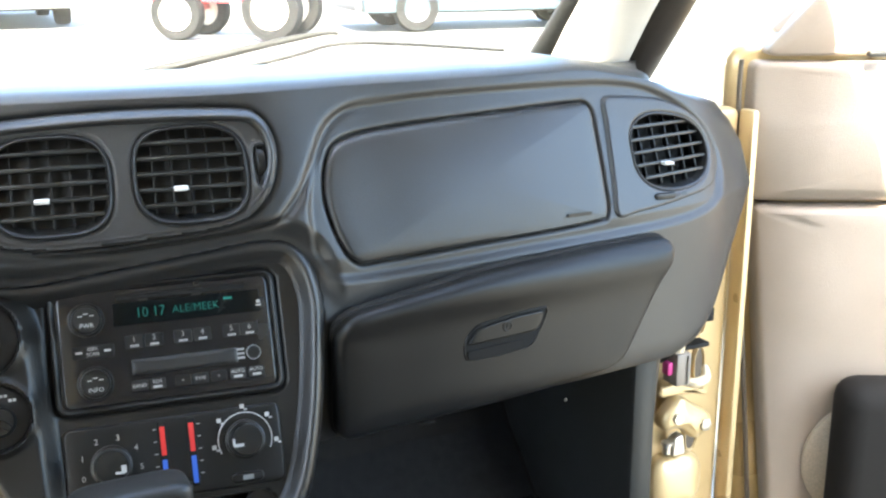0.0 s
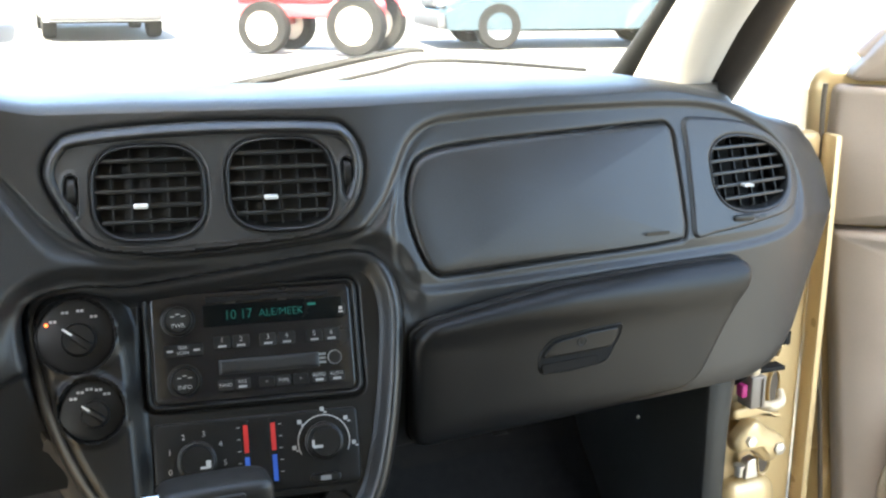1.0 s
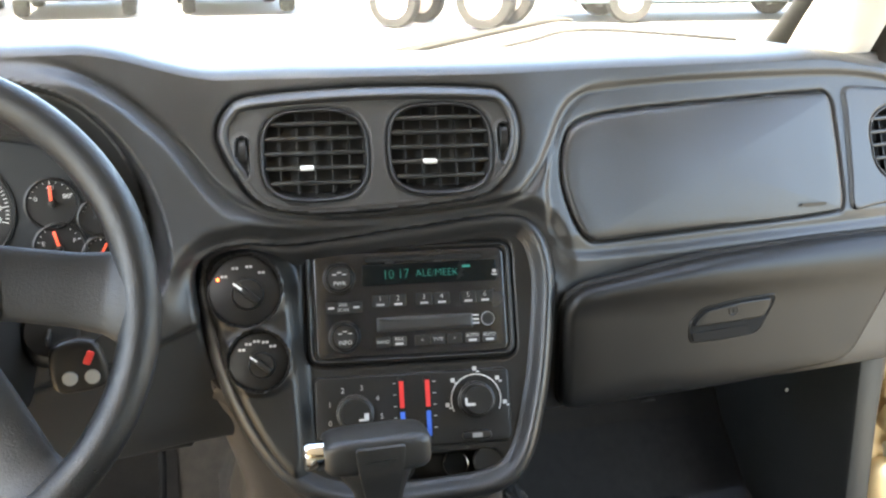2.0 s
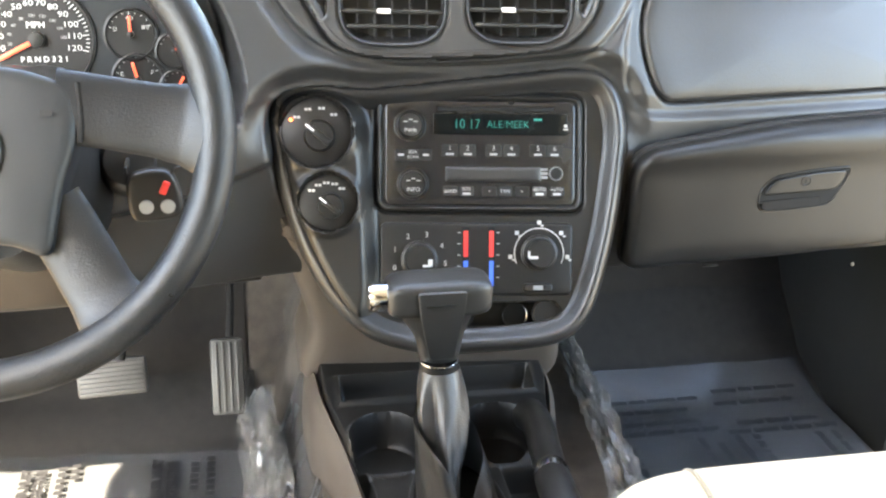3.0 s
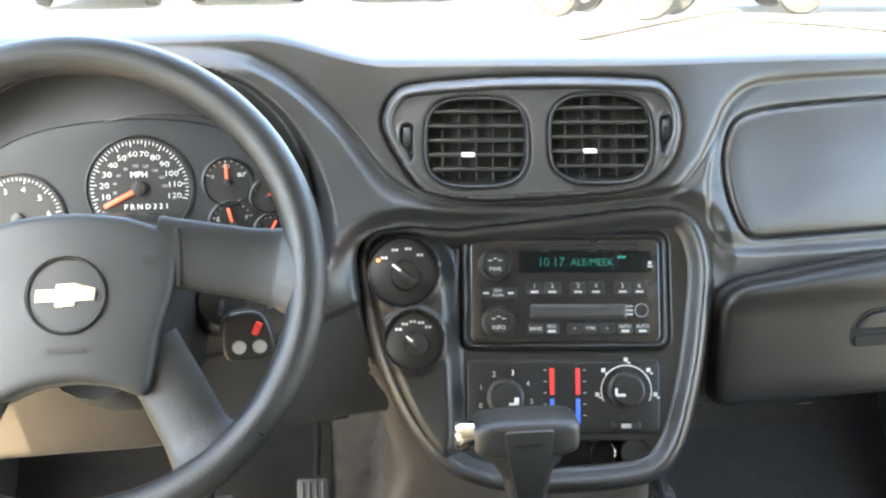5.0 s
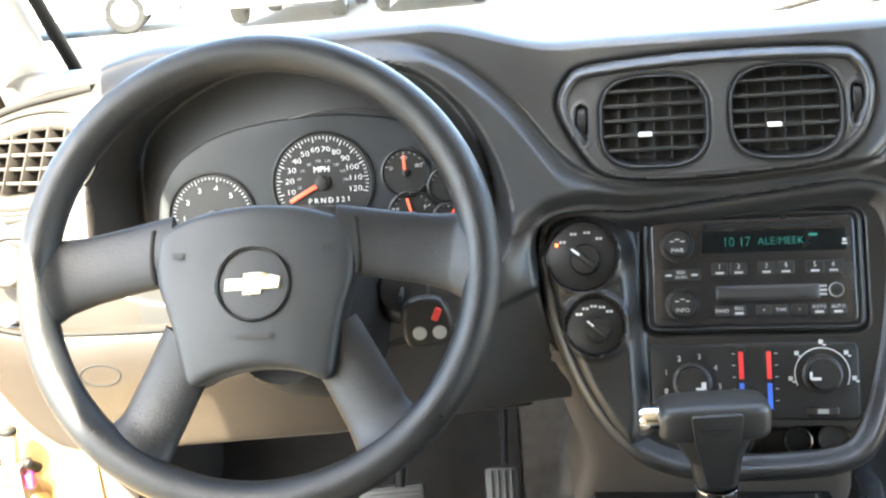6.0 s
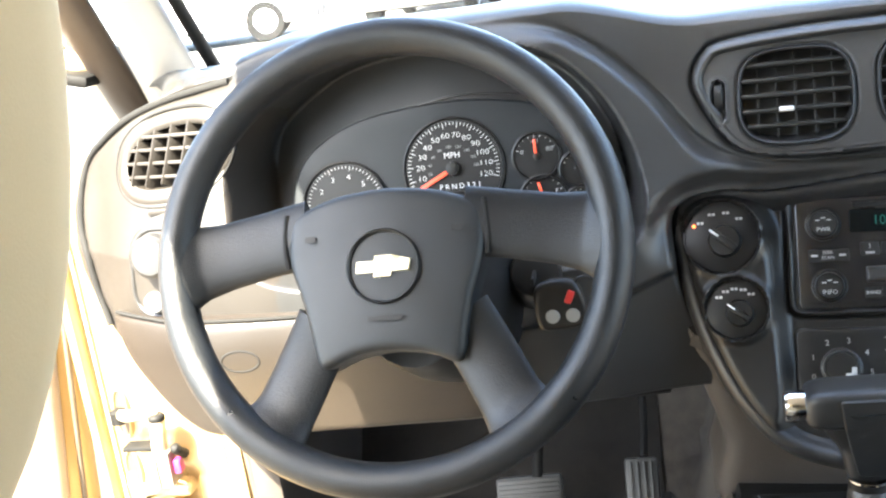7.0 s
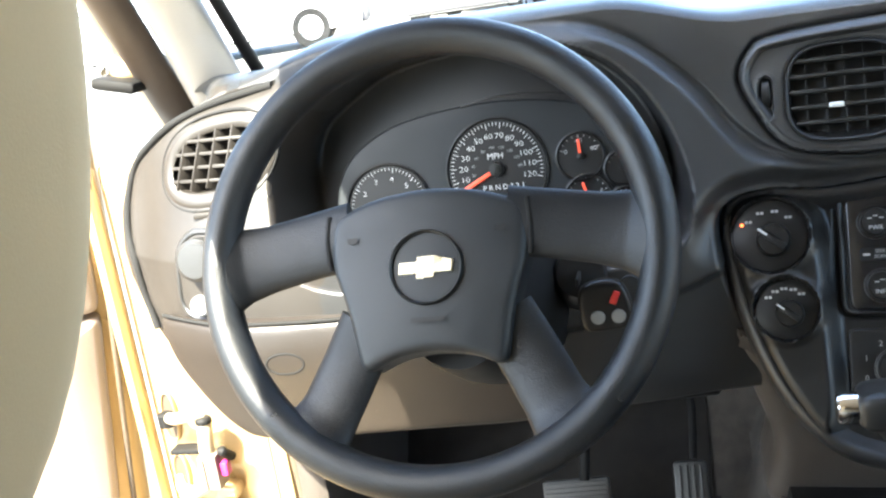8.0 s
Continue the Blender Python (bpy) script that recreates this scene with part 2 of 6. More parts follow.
def tube(ctrl, radii, n=24, seg=12, closed=False, flat=1.0, up=(0, 0, 1), bm=None, caps=True):
    """A sweep along a smooth path. radii: one, or one for each control point. flat: thickness across up."""
    bm = bm or bmesh.new()
    path = smooth_path(ctrl, n, closed)
    if not hasattr(radii, "__len__"):
        radii = [radii] * len(ctrl)
    spans = len(radii) if closed else len(radii) - 1
    rings = []
    for i, p in enumerate(path):
        a, b = (path[i - 1], path[(i + 1) % n]) if closed else (path[max(i - 1, 0)], path[min(i + 1, n - 1)])
        d = (b - a).normalized()
        side = d.cross(Vector(up))
        side = side.normalized() if side.length > 1e-4 else d.orthogonal().normalized()
        top = side.cross(d)
        f = i / (n if closed else n - 1) * spans
        j = min(int(f), spans - 1)
        r = radii[j] + (radii[(j + 1) % len(radii)] - radii[j]) * (f - j)
        rings.append([bm.verts.new(p + side * (r * math.cos(2 * math.pi * k / seg)) + top * (r * flat * math.sin(2 * math.pi * k / seg))) for k in range(seg)])
    pairs = list(zip(rings, rings[1:])) + ([(rings[-1], rings[0])] if closed else [])
    for a, b in pairs:
        for k in range(seg):
            bm.faces.new((a[k], a[(k + 1) % seg], b[(k + 1) % seg], b[k]))
    if caps and not closed:
        bm.faces.new(rings[0][::-1])
        bm.faces.new(rings[-1])
    return bm


def rrect(cx, cz, w, h, r, n=6, lean=0.0):
    """The outline of a rounded rectangle, as (x, z)."""
    out = []
    for sx, sz, a0 in ((1, 1, 0), (-1, 1, 90), (-1, -1, 180), (1, -1, 270)):
        for i in range(n + 1):
            a = radians(a0 + 90 * i / n)
            out.append((cx + sx * (w / 2 - r) + r * math.cos(a), cz + sz * (h / 2 - r) + r * math.sin(a)))
    return [(x + lean * (z - cz), z) for x, z in out]


def oval(cx, cz, w, h, e=2.6, n=40):
    """A squarish oval outline."""
    f = lambda v: math.copysign(abs(v) ** (2 / e), v)
    return [(cx + w / 2 * f(math.cos(2 * math.pi * i / n)), cz + h / 2 * f(math.sin(2 * math.pi * i / n))) for i in range(n)]


def closed_curve(ctrl, n=64):
    return [(p.x, p.y) for p in smooth_path([(x, z, 0) for x, z in ctrl], n, True)]


def rounded(ctrl, r=0.02, n=5, close=0.012):
    """A polygon with rounded corners and points all along its sides."""
    k = len(ctrl)
    out = []
    for i in range(k):
        a, b, c = (Vector(ctrl[(i + d) % k]) for d in (-1, 0, 1))
        q = min(r, (a - b).length * 0.45, (c - b).length * 0.45)
        p0, p2 = b + (a - b).normalized() * q, b + (c - b).normalized() * q
        arc = [(1 - t) ** 2 * p0 + 2 * t * (1 - t) * b + t * t * p2 for t in (j / n for j in range(n + 1))]
        if out:
            last = Vector(out[-1])
            m = int((arc[0] - last).length / close)
            out += [tuple(last.lerp(arc[0], j / (m + 1))) for j in range(1, m + 1)]
        out += [tuple(v) for v in arc]
    return out


def inset(outline, d):
    n = len(outline)
    area = sum(outline[i][0] * outline[(i + 1) % n][1] - outline[(i + 1) % n][0] * outline[i][1] for i in range(n))
    sg = 1 if area > 0 else -1
    out = []
    for i, (x, z) in enumerate(outline):
        ax, az = outline[i - 1]
        bx, bz = outline[(i + 1) % n]
        tx, tz = bx - ax, bz - az
        k = math.hypot(tx, tz) or 1
        out.append((x - sg * tz / k * d, z + sg * tx / k * d))
    return out


def pad(outline, surface, lift=0.004, edge=0.004, depth=0.012, crown=0.0, rings=6, m=None, bm=None, steps=3):
    """A panel with rounded edges that follows surface(x, z) -> y and stands lift proud of it, towards the cabin (-y)."""
    bm = bm or bmesh.new()
    cx = sum(p[0] for p in outline) / len(outline)
    cz = sum(p[1] for p in outline) / len(outline)
    loops = [[(x, surface(x, z) - lift + edge + depth, z) for x, z in outline]]
    last = outline
    for i in range(steps + 1):
        a = math.pi / 2 * i / steps
        last = inset(outline, edge * (1 - math.cos(a)))
        loops.append([(x, surface(x, z) - lift + edge * (1 - math.sin(a)), z) for x, z in last])
    for i in range(1, rings):
        f = 1 - i / rings
        loops.append([(cx + (x - cx) * f, surface(cx + (x - cx) * f, cz + (z - cz) * f) - lift - crown * (1 - f * f), cz + (z - cz) * f) for x, z in last])
    made = [[bm.verts.new(p) for p in loop] for loop in loops]
    mid = bm.verts.new((cx, surface(cx, cz) - lift - crown, cz))
    n = len(outline)
    for a, b in zip(made, made[1:]):
        for i in range(n):
            bm.faces.new((a[i], a[(i + 1) % n], b[(i + 1) % n], b[i]))
    for i in range(n):
        bm.faces.new((made[-1][i], made[-1][(i + 1) % n], mid))
    if m:
        turn(bm, [v for loop in made for v in loop] + [mid], m)
    return bm


def rim_ring(outline, width, surface, lift, depth, m=None, bm=None):
    """A rounded frame along an outline, proud of surface(x, z)."""
    bm = bm or bmesh.new()
    n = len(outline)
    prof = [(0.0, -depth)] + [(i / 10, lift * (0.25 + 0.75 * math.sin(math.pi * i / 10) ** 0.9)) for i in range(11)] + [(1.0, -depth)]
    loops = []
    for f, h in prof:
        loops.append([bm.verts.new((x, surface(x, z) - h, z)) for x, z in inset(outline, f * width)])
    for a, b in zip(loops, loops[1:]):
        for i in range(n):
            bm.faces.new((a[i], a[(i + 1) % n], b[(i + 1) % n], b[i]))
    if m:
        turn(bm, [v for l in loops for v in l], m)
    return bm


def signed(px, pz, outline):
    """Signed distance from a closed outline, negative inside."""
    px, pz = np.asarray(px, float), np.asarray(pz, float)
    d = np.full(px.shape, 9.0)
    inside = np.zeros(px.shape, bool)
    n = len(outline)
    for i in range(n):
        ax, az = outline[i]
        bx, bz = outline[(i + 1) % n]
        ex, ez = bx - ax, bz - az
        t = np.clip(((px - ax) * ex + (pz - az) * ez) / (ex * ex + ez * ez + 1e-12), 0, 1)
        d = np.minimum(d, np.hypot(px - ax - t * ex, pz - az - t * ez))
        if abs(ez) > 1e-12:
            inside ^= ((az > pz) != (bz > pz)) & (px < ex * (pz - az) / ez + ax)
    return np.where(inside, -d, d)


def ease(v, lo, hi):
    t = np.clip((np.asarray(v, float) - lo) / (hi - lo), 0, 1)
    return t * t * (3 - 2 * t)


def sheet(X, Y, Z, keep=None, wrap=False):
    """A grid of quads from three arrays."""
    bm = bmesh.new()
    rows, cols = X.shape
    vs = [[bm.verts.new((X[i, j], Y[i, j], Z[i, j])) for j in range(cols)] for i in range(rows)]
    for i in range(rows - 1):
        for j in range(cols - (0 if wrap else 1)):
            k = (j + 1) % cols
            if keep is None or keep[i, j] or keep[i + 1, j] or keep[i, k] or keep[i + 1, k]:
                bm.faces.new((vs[i][j], vs[i][k], vs[i + 1][k], vs[i + 1][j]))
    bmesh.ops.delete(bm, geom=[v for v in bm.verts if not v.link_faces], context="VERTS")
    return bm


def blob(c, s, e1=3.0, e2=3.0, nu=36, nv=20, m=None, bm=None):
    """A cushion: a superellipsoid of half sizes s round c."""
    bm = bm or bmesh.new()
    f = lambda v, e: math.copysign(abs(v) ** (2 / e), v)
    rings = []
    for i in range(1, nv):
        a = -math.pi / 2 + math.pi * i / nv
        rings.append([bm.verts.new((c[0] + s[0] * f(math.cos(a), e1) * f(math.cos(2 * math.pi * j / nu), e2),
                                    c[1] + s[1] * f(math.cos(a), e1) * f(math.sin(2 * math.pi * j / nu), e2),
                                    c[2] + s[2] * f(math.sin(a), e1))) for j in range(nu)])
    lo, hi = bm.verts.new((c[0], c[1], c[2] - s[2])), bm.verts.new((c[0], c[1], c[2] + s[2]))
    for a, b in zip(rings, rings[1:]):
        for j in range(nu):
            bm.faces.new((a[j], a[(j + 1) % nu], b[(j + 1) % nu], b[j]))
    for j in range(nu):
        bm.faces.new((rings[0][(j + 1) % nu], rings[0][j], lo))
        bm.faces.new((rings[-1][j], rings[-1][(j + 1) % nu], hi))
    if m:
        turn(bm, [v for r in rings for v in r] + [lo, hi], m)
    return bm


def writing(text, size, m, bm=None, thick=0.0, thin=0.0):
    """Letters of the built-in font as a mesh, centred, in the x-y plane of m."""
    cu = bpy.data.curves.new("letters", "FONT")
    cu.body, cu.size, cu.align_x, cu.align_y, cu.resolution_u, cu.extrude = text, size, "CENTER", "CENTER", 2, thick
    cu.offset = -thin * size
    ob = bpy.data.objects.new("letters", cu)
    me = bpy.data.meshes.new_from_object(ob)
    bm = bm or bmesh.new()
    before = set(bm.verts)
    bm.from_mesh(me)
    turn(bm, [v for v in bm.verts if v not in before], m)
    bpy.data.objects.remove(ob)
    bpy.data.curves.remove(cu)
    bpy.data.meshes.remove(me)
    return bm


def bars(spots, m, h=0.0015, bm=None):
    """Thin flat marks (x, y, width, height) in the x-y plane of m."""
    bm = bm or bmesh.new()
    for x, y, w, hh in spots:
        vs = [bm.verts.new(m @ Vector((x + sx * w / 2, y + sy * hh / 2, 0))) for sx, sy in ((-1, -1), (1, -1), (1, 1), (-1, 1))]
        bm.faces.new(vs)
    return bm


FACE = pose(0, 0, 0, 90, 0, 0)      # x right, y up, looking back into the cabin
STACK = pose(0, 0, 0, 0, 0, -7)     # the centre stack is turned towards the driver
XC = -0.04                          # the car's middle


# ---- the dashboard ----
def width_left(z):
    return np.interp(z, [0.36, 0.37, 0.392, 0.42, 0.445, 0.487, 0.532, 0.60, 0.64, 0.67, 0.69, 0.705, 0.72, 0.75],
                     [0.642, 0.692, 0.727, 0.775, 0.796, 0.826, 0.838, 0.842, 0.832, 0.810, 0.784, 0.752, 0.708, 0.672])


def width_right(z):
    return np.interp(z, [0.36, 0.385, 0.42, 0.46, 0.493, 0.52, 0.56, 0.61, 0.64, 0.665, 0.685, 0.70, 0.712, 0.722],
                     [0.650, 0.702, 0.742, 0.770, 0.790, 0.801, 0.815, 0.813, 0.798, 0.772, 0.740, 0.710, 0.676, 0.656])


def face_offset(x):
    xs = np.linspace(-0.9, 0.8, 341)
    ys = np.interp(xs, [-0.85, -0.76, -0.66, -0.55, -0.42, -0.30, -0.20, -0.10, 0.0, 0.10, 0.15, 0.20, 0.45, 0.60, 0.68, 0.75],
                   [0.07, 0.0, -0.02, -0.03, -0.032, -0.02, 0.010, 0.002, -0.010, -0.024, -0.018, -0.008, -0.003, 0.010, 0.03, 0.08])
    ys = np.convolve(np.pad(ys, 8, mode="edge"), np.ones(17) / 17, "valid")
    return np.interp(x, xs, ys)


def hood(x):
    return 0.030 * ease(np.abs(np.asarray(x) + 0.44), 0.27, 0.13)


def face_y(x, z):
    """The plain front of the dashboard."""
    x, z = np.asarray(x, float), np.asarray(z, float)
    return face_offset(x) + 0.42 * np.maximum(z - 0.56, 0) + 8.0 * np.maximum(0.405 - z, 0) ** 2


VENT_EDGE = closed_curve([(-0.186, 0.668), (-0.176, 0.694), (-0.150, 0.705), (-0.045, 0.711), (0.070, 0.709), (0.100, 0.700), (0.112, 0.672),
                          (0.106, 0.640), (0.088, 0.618), (0.055, 0.604), (-0.045, 0.597), (-0.105, 0.597), (-0.145, 0.606), (-0.170, 0.634)], 90)
STACK_EDGE = closed_curve([(-0.214, 0.535), (-0.200, 0.560), (-0.165, 0.567), (-0.114, 0.562), (0.0, 0.573), (0.095, 0.582), (0.130, 0.568),
                           (0.144, 0.530), (0.141, 0.480), (0.129, 0.411), (0.108, 0.350), (0.075, 0.324), (0.0, 0.316), (-0.06, 0.316),
                           (-0.115, 0.331), (-0.155, 0.367), (-0.186, 0.420), (-0.206, 0.480)], 110)
BINNACLE = closed_curve([(-0.640, 0.610), (-0.628, 0.668), (-0.578, 0.708), (-0.523, 0.730), (-0.433, 0.737), (-0.335, 0.720), (-0.282, 0.684),
                         (-0.247, 0.626), (-0.238, 0.560), (-0.275, 0.528), (-0.45, 0.52), (-0.61, 0.535)], 90)
HOOD_EDGE = closed_curve([(-0.128, 0.590), (-0.177, 0.609), (-0.228, 0.675), (-0.292, 0.728), (-0.37, 0.752), (-0.60, 0.78), (-0.85, 0.78),
                          (-0.85, 0.47), (-0.45, 0.45), (-0.20, 0.50)], 90)
CREASE = closed_curve([(0.140, 0.600), (0.152, 0.645), (0.180, 0.688), (0.228, 0.704), (0.36, 0.709), (0.53, 0.706), (0.615, 0.684), (0.680, 0.635),
                       (0.690, 0.58), (0.63, 0.548), (0.40, 0.541), (0.19, 0.537), (0.150, 0.556)], 110)


airbag_edge = closed_curve([(0.163, 0.616), (0.170, 0.648), (0.190, 0.668), (0.25, 0.676), (0.36, 0.681), (0.47, 0.685), (0.496, 0.681), (0.499, 0.65), (0.498, 0.60), (0.494, 0.566),
                            (0.47, 0.560), (0.33, 0.555), (0.21, 0.551), (0.184, 0.556), (0.170, 0.580)], 96)
SWEEP = [(v.x, v.y) for v in smooth_path([(-0.60, 0.775, 0), (-0.37, 0.752, 0), (-0.292, 0.728, 0), (-0.228, 0.675, 0), (-0.177, 0.614, 0), (-0.128, 0.592, 0), (-0.04, 0.586, 0), (0.04, 0.589, 0),
                                          (0.100, 0.598, 0), (0.135, 0.625, 0), (0.152, 0.650, 0), (0.178, 0.687, 0), (0.225, 0.706, 0), (0.30, 0.716, 0), (0.40, 0.718, 0)], 70)]


SEAM_LINE = [(-0.640, 0.045, 0.724), (-0.676, 0.048, 0.719), (-0.710, 0.052, 0.713), (-0.744, 0.051, 0.704), (-0.771, 0.054, 0.693), (-0.802, 0.068, 0.676), (-0.832, 0.085, 0.656),
             (-0.844, 0.080, 0.632), (-0.848, 0.068, 0.603), (-0.846, 0.057, 0.580), (-0.837, 0.043, 0.551), (-0.833, 0.041, 0.511), (-0.822, 0.030, 0.478)]
POD_SEAM = [(p.x, p.z) for p in smooth_path(SEAM_LINE, 40)]


def along(px, pz, line):
    """Distance from an open line."""
    d = np.full(np.shape(px), 9.0)
    for (ax, az), (bx, bz) in zip(line, line[1:]):
        ex, ez = bx - ax, bz - az
        t = np.clip(((px - ax) * ex + (pz - az) * ez) / (ex * ex + ez * ez + 1e-12), 0, 1)
        d = np.minimum(d, np.hypot(px - ax - t * ex, pz - az - t * ez))
    return d


VENT_P = [(x, z + (0.010 if z > 0.623 else 0.0) * (0.609 - x) / 0.062) for x, z in oval(0.609, 0.623, 0.124, 0.080, 2.4, 60)]
VENT_D = [(x + 0.18 * (z - 0.658), z + 0.10 * (x + 0.706)) for x, z in oval(-0.706, 0.658, 0.134, 0.080, 2.3, 60)]


def shaped_y(x, z):
    """The front with its creases, pockets and the deep instrument opening."""
    y = face_y(x, z)
    c, s = math.cos(radians(7)), math.sin(radians(7))
    xs = x * c - y * s
    hd = signed(x, z, HOOD_EDGE)
    low = ease(0.722 + hood(x) - z, 0.0, 0.030)
    y = y - 0.014 * ease(-hd, -0.002, 0.010) * ease(-x, 0.12, 0.19) * low
    y = y + 0.006 * np.exp(-(along(x, z, SWEEP) / 0.0045) ** 2) * (1 - ease(x, 0.13, 0.30)) * low
    y = y + 0.007 * np.exp(-(along(x, z, POD_SEAM) / 0.0032) ** 2)
    y = y + 0.007 * ease(-signed(x, z, CREASE), -0.004, 0.006)
    y = y + 0.012 * ease(-signed(xs, z, inset(VENT_EDGE, -0.001)), -0.004, 0.006)
    rim = signed(xs, z, STACK_EDGE)
    y = y + 0.020 * ease(-rim, -0.028, -0.003) * ease(z, 0.50, 0.56) + 0.060 * ease(-rim, -0.003, 0.012)
    y = y + 0.006 * np.exp(-(signed(x, z, airbag_edge) / 0.0028) ** 2)
    y = y + 0.060 * ease(-signed(x, z, inset(VENT_P, -0.003)), -0.001, 0.003)
    y = y + 0.050 * ease(-signed(x, z, VENT_D), -0.001, 0.003)
    y = y + 0.115 * ease(-signed(x, z, BINNACLE), -0.006, 0.016)
    return y


def dash_mesh():
    cols = np.concatenate([np.linspace(-1, -0.9, 22), np.linspace(-0.9, 0.9, 640)[1:-1], np.linspace(0.9, 1, 22)])
    xi = cols
    edge = np.clip((np.abs(xi) - 0.94) / 0.06, 0, 1)
    rows = []
    hx = lambda wl, wr: XC + np.where(xi > 0, wr, wl) * xi
    for f in np.linspace(0, 1, 18):                       # the top pad, from the windscreen to the front edge
        x = hx(np.interp(f, [0, 0.5, 0.8, 1], [0.87, 0.81, 0.73, 0.705]), np.interp(f, [0, 0.5, 0.8, 1], [0.86, 0.78, 0.695, 0.656]))
        top = 0.722 + hood(x)
        y1 = face_y(x, top)
        z = np.interp(f, [0, 0.35, 0.65, 0.85, 0.95, 1], [0.688, 0.712, 0.730, 0.732, 0.728, 0.722]) + hood(x) * ease(f, 0.1, 0.7)
        z = z - 0.03 * edge ** 2 * f * (x < 0) - 0.030 * ease(x, 0.48, 0.68) * ease(f, 0.1, 0.8)
        y = 0.52 + (y1 - 0.52) * f
        y = y - 0.10 * (np.abs(x - XC) / 0.8) ** 2 * (1 - f)
        rows.append((x, y + 0.02 * edge ** 2, z))
    for f in np.linspace(0, 1, 170)[1:]:                  # the front, with its openings
        zt = 0.722
        z0 = zt - (zt - 0.372) * f
        x = hx(float(width_left(z0)), float(width_right(z0)))
        z = z0 + hood(x) * (1 - f) ** 1.5
        z = z - (0.03 * edge ** 2 * (x < 0) + 0.030 * ease(x, 0.48, 0.68)) * max(0, 1 - f * 6)
        y = shaped_y(x, z) + np.where(x > 0, 0.012, 0.045) * edge ** 2.5
        rows.append((x, y, z))
    x, y, z = rows[-1]
    for f in (0.15, 0.4, 0.7, 1.0):                        # the underside
        rows.append((x, y + (0.34 - y) * f, z - 0.012 * math.sin(f * 3.1) + 0.0 * x))
    X, Y, Z = (np.array([r[i] for r in rows]) for i in range(3))
    side = [(-1, 0), (1, -1)]
    for s, j in side:                                     # the ends run forward to the bulkhead
        for k in (0.04, 0.2):
            col = 0 if s < 0 else -1
            X = np.insert(X, 0 if s < 0 else X.shape[1], X[:, col], axis=1)
            Z = np.insert(Z, 0 if s < 0 else Z.shape[1], Z[:, col], axis=1)
            Y = np.insert(Y, 0 if s < 0 else Y.shape[1], np.maximum(Y[:, col], np.minimum(Y[:, col] + k, 0.42)), axis=1)
    return sheet(X, Y, Z)


dashboard = thing("dashboard", (XC, 0.2, 0.36), "dark grey moulded plastic dashboard across the front of the car", "dashboard")
dash_body = part("dash_panel", dash_mesh(), DASH, dashboard, "dark grey grained plastic dash moulding", sharp=60)

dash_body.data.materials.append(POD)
for f in dash_body.data.polygons:                         # warm sun on the driver's end panel, put in as a browner plastic
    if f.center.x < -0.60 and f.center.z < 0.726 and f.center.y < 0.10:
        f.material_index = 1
part("pod_seam", tube([(x, y - 0.0005, z) for x, y, z in SEAM_LINE], 0.0042, 80, 10), VOID, dashboard, "dark gap round the dash end panel")

up_face = lambda x, z: float(face_y(x, z)) + 0.007
part("airbag_cover", pad(airbag_edge, up_face, 0.004, 0.006, 0.01, 0.006, 10), DASH, dashboard, "smooth dark grey passenger airbag cover")
part("airbag_mark", bars([(0, 0, 0.030, 0.004)], pose(0.452, float(up_face(0.452, 0.572)) - 0.0095, 0.572) @ FACE), SATIN, dashboard)

glove_face = lambda x, z: -0.006 + float(face_offset(x)) * 0.6 - 0.010 * math.exp(-((z - 0.515) / 0.022) ** 2) + 7 * max(0.41 - z, 0) ** 2
glove_edge = rounded([(0.150, 0.508), (0.32, 0.531), (0.45, 0.538), (0.566, 0.538), (0.553, 0.495), (0.496, 0.392), (0.327, 0.379), (0.148, 0.373)], 0.028, 6)
part("glovebox_gap", rim_ring(inset(glove_edge, -0.0025), 0.006, glove_face, 0.0045, 0.004), VOID, dashboard, "dark gap round the glovebox door")
glovebox = part("glovebox_door", pad(glove_edge, glove_face, 0.025, 0.011, 0.014, 0.002, 12, steps=5), DASH_SHADED, dashboard, "dark grey glovebox door with a rounded upper lip")


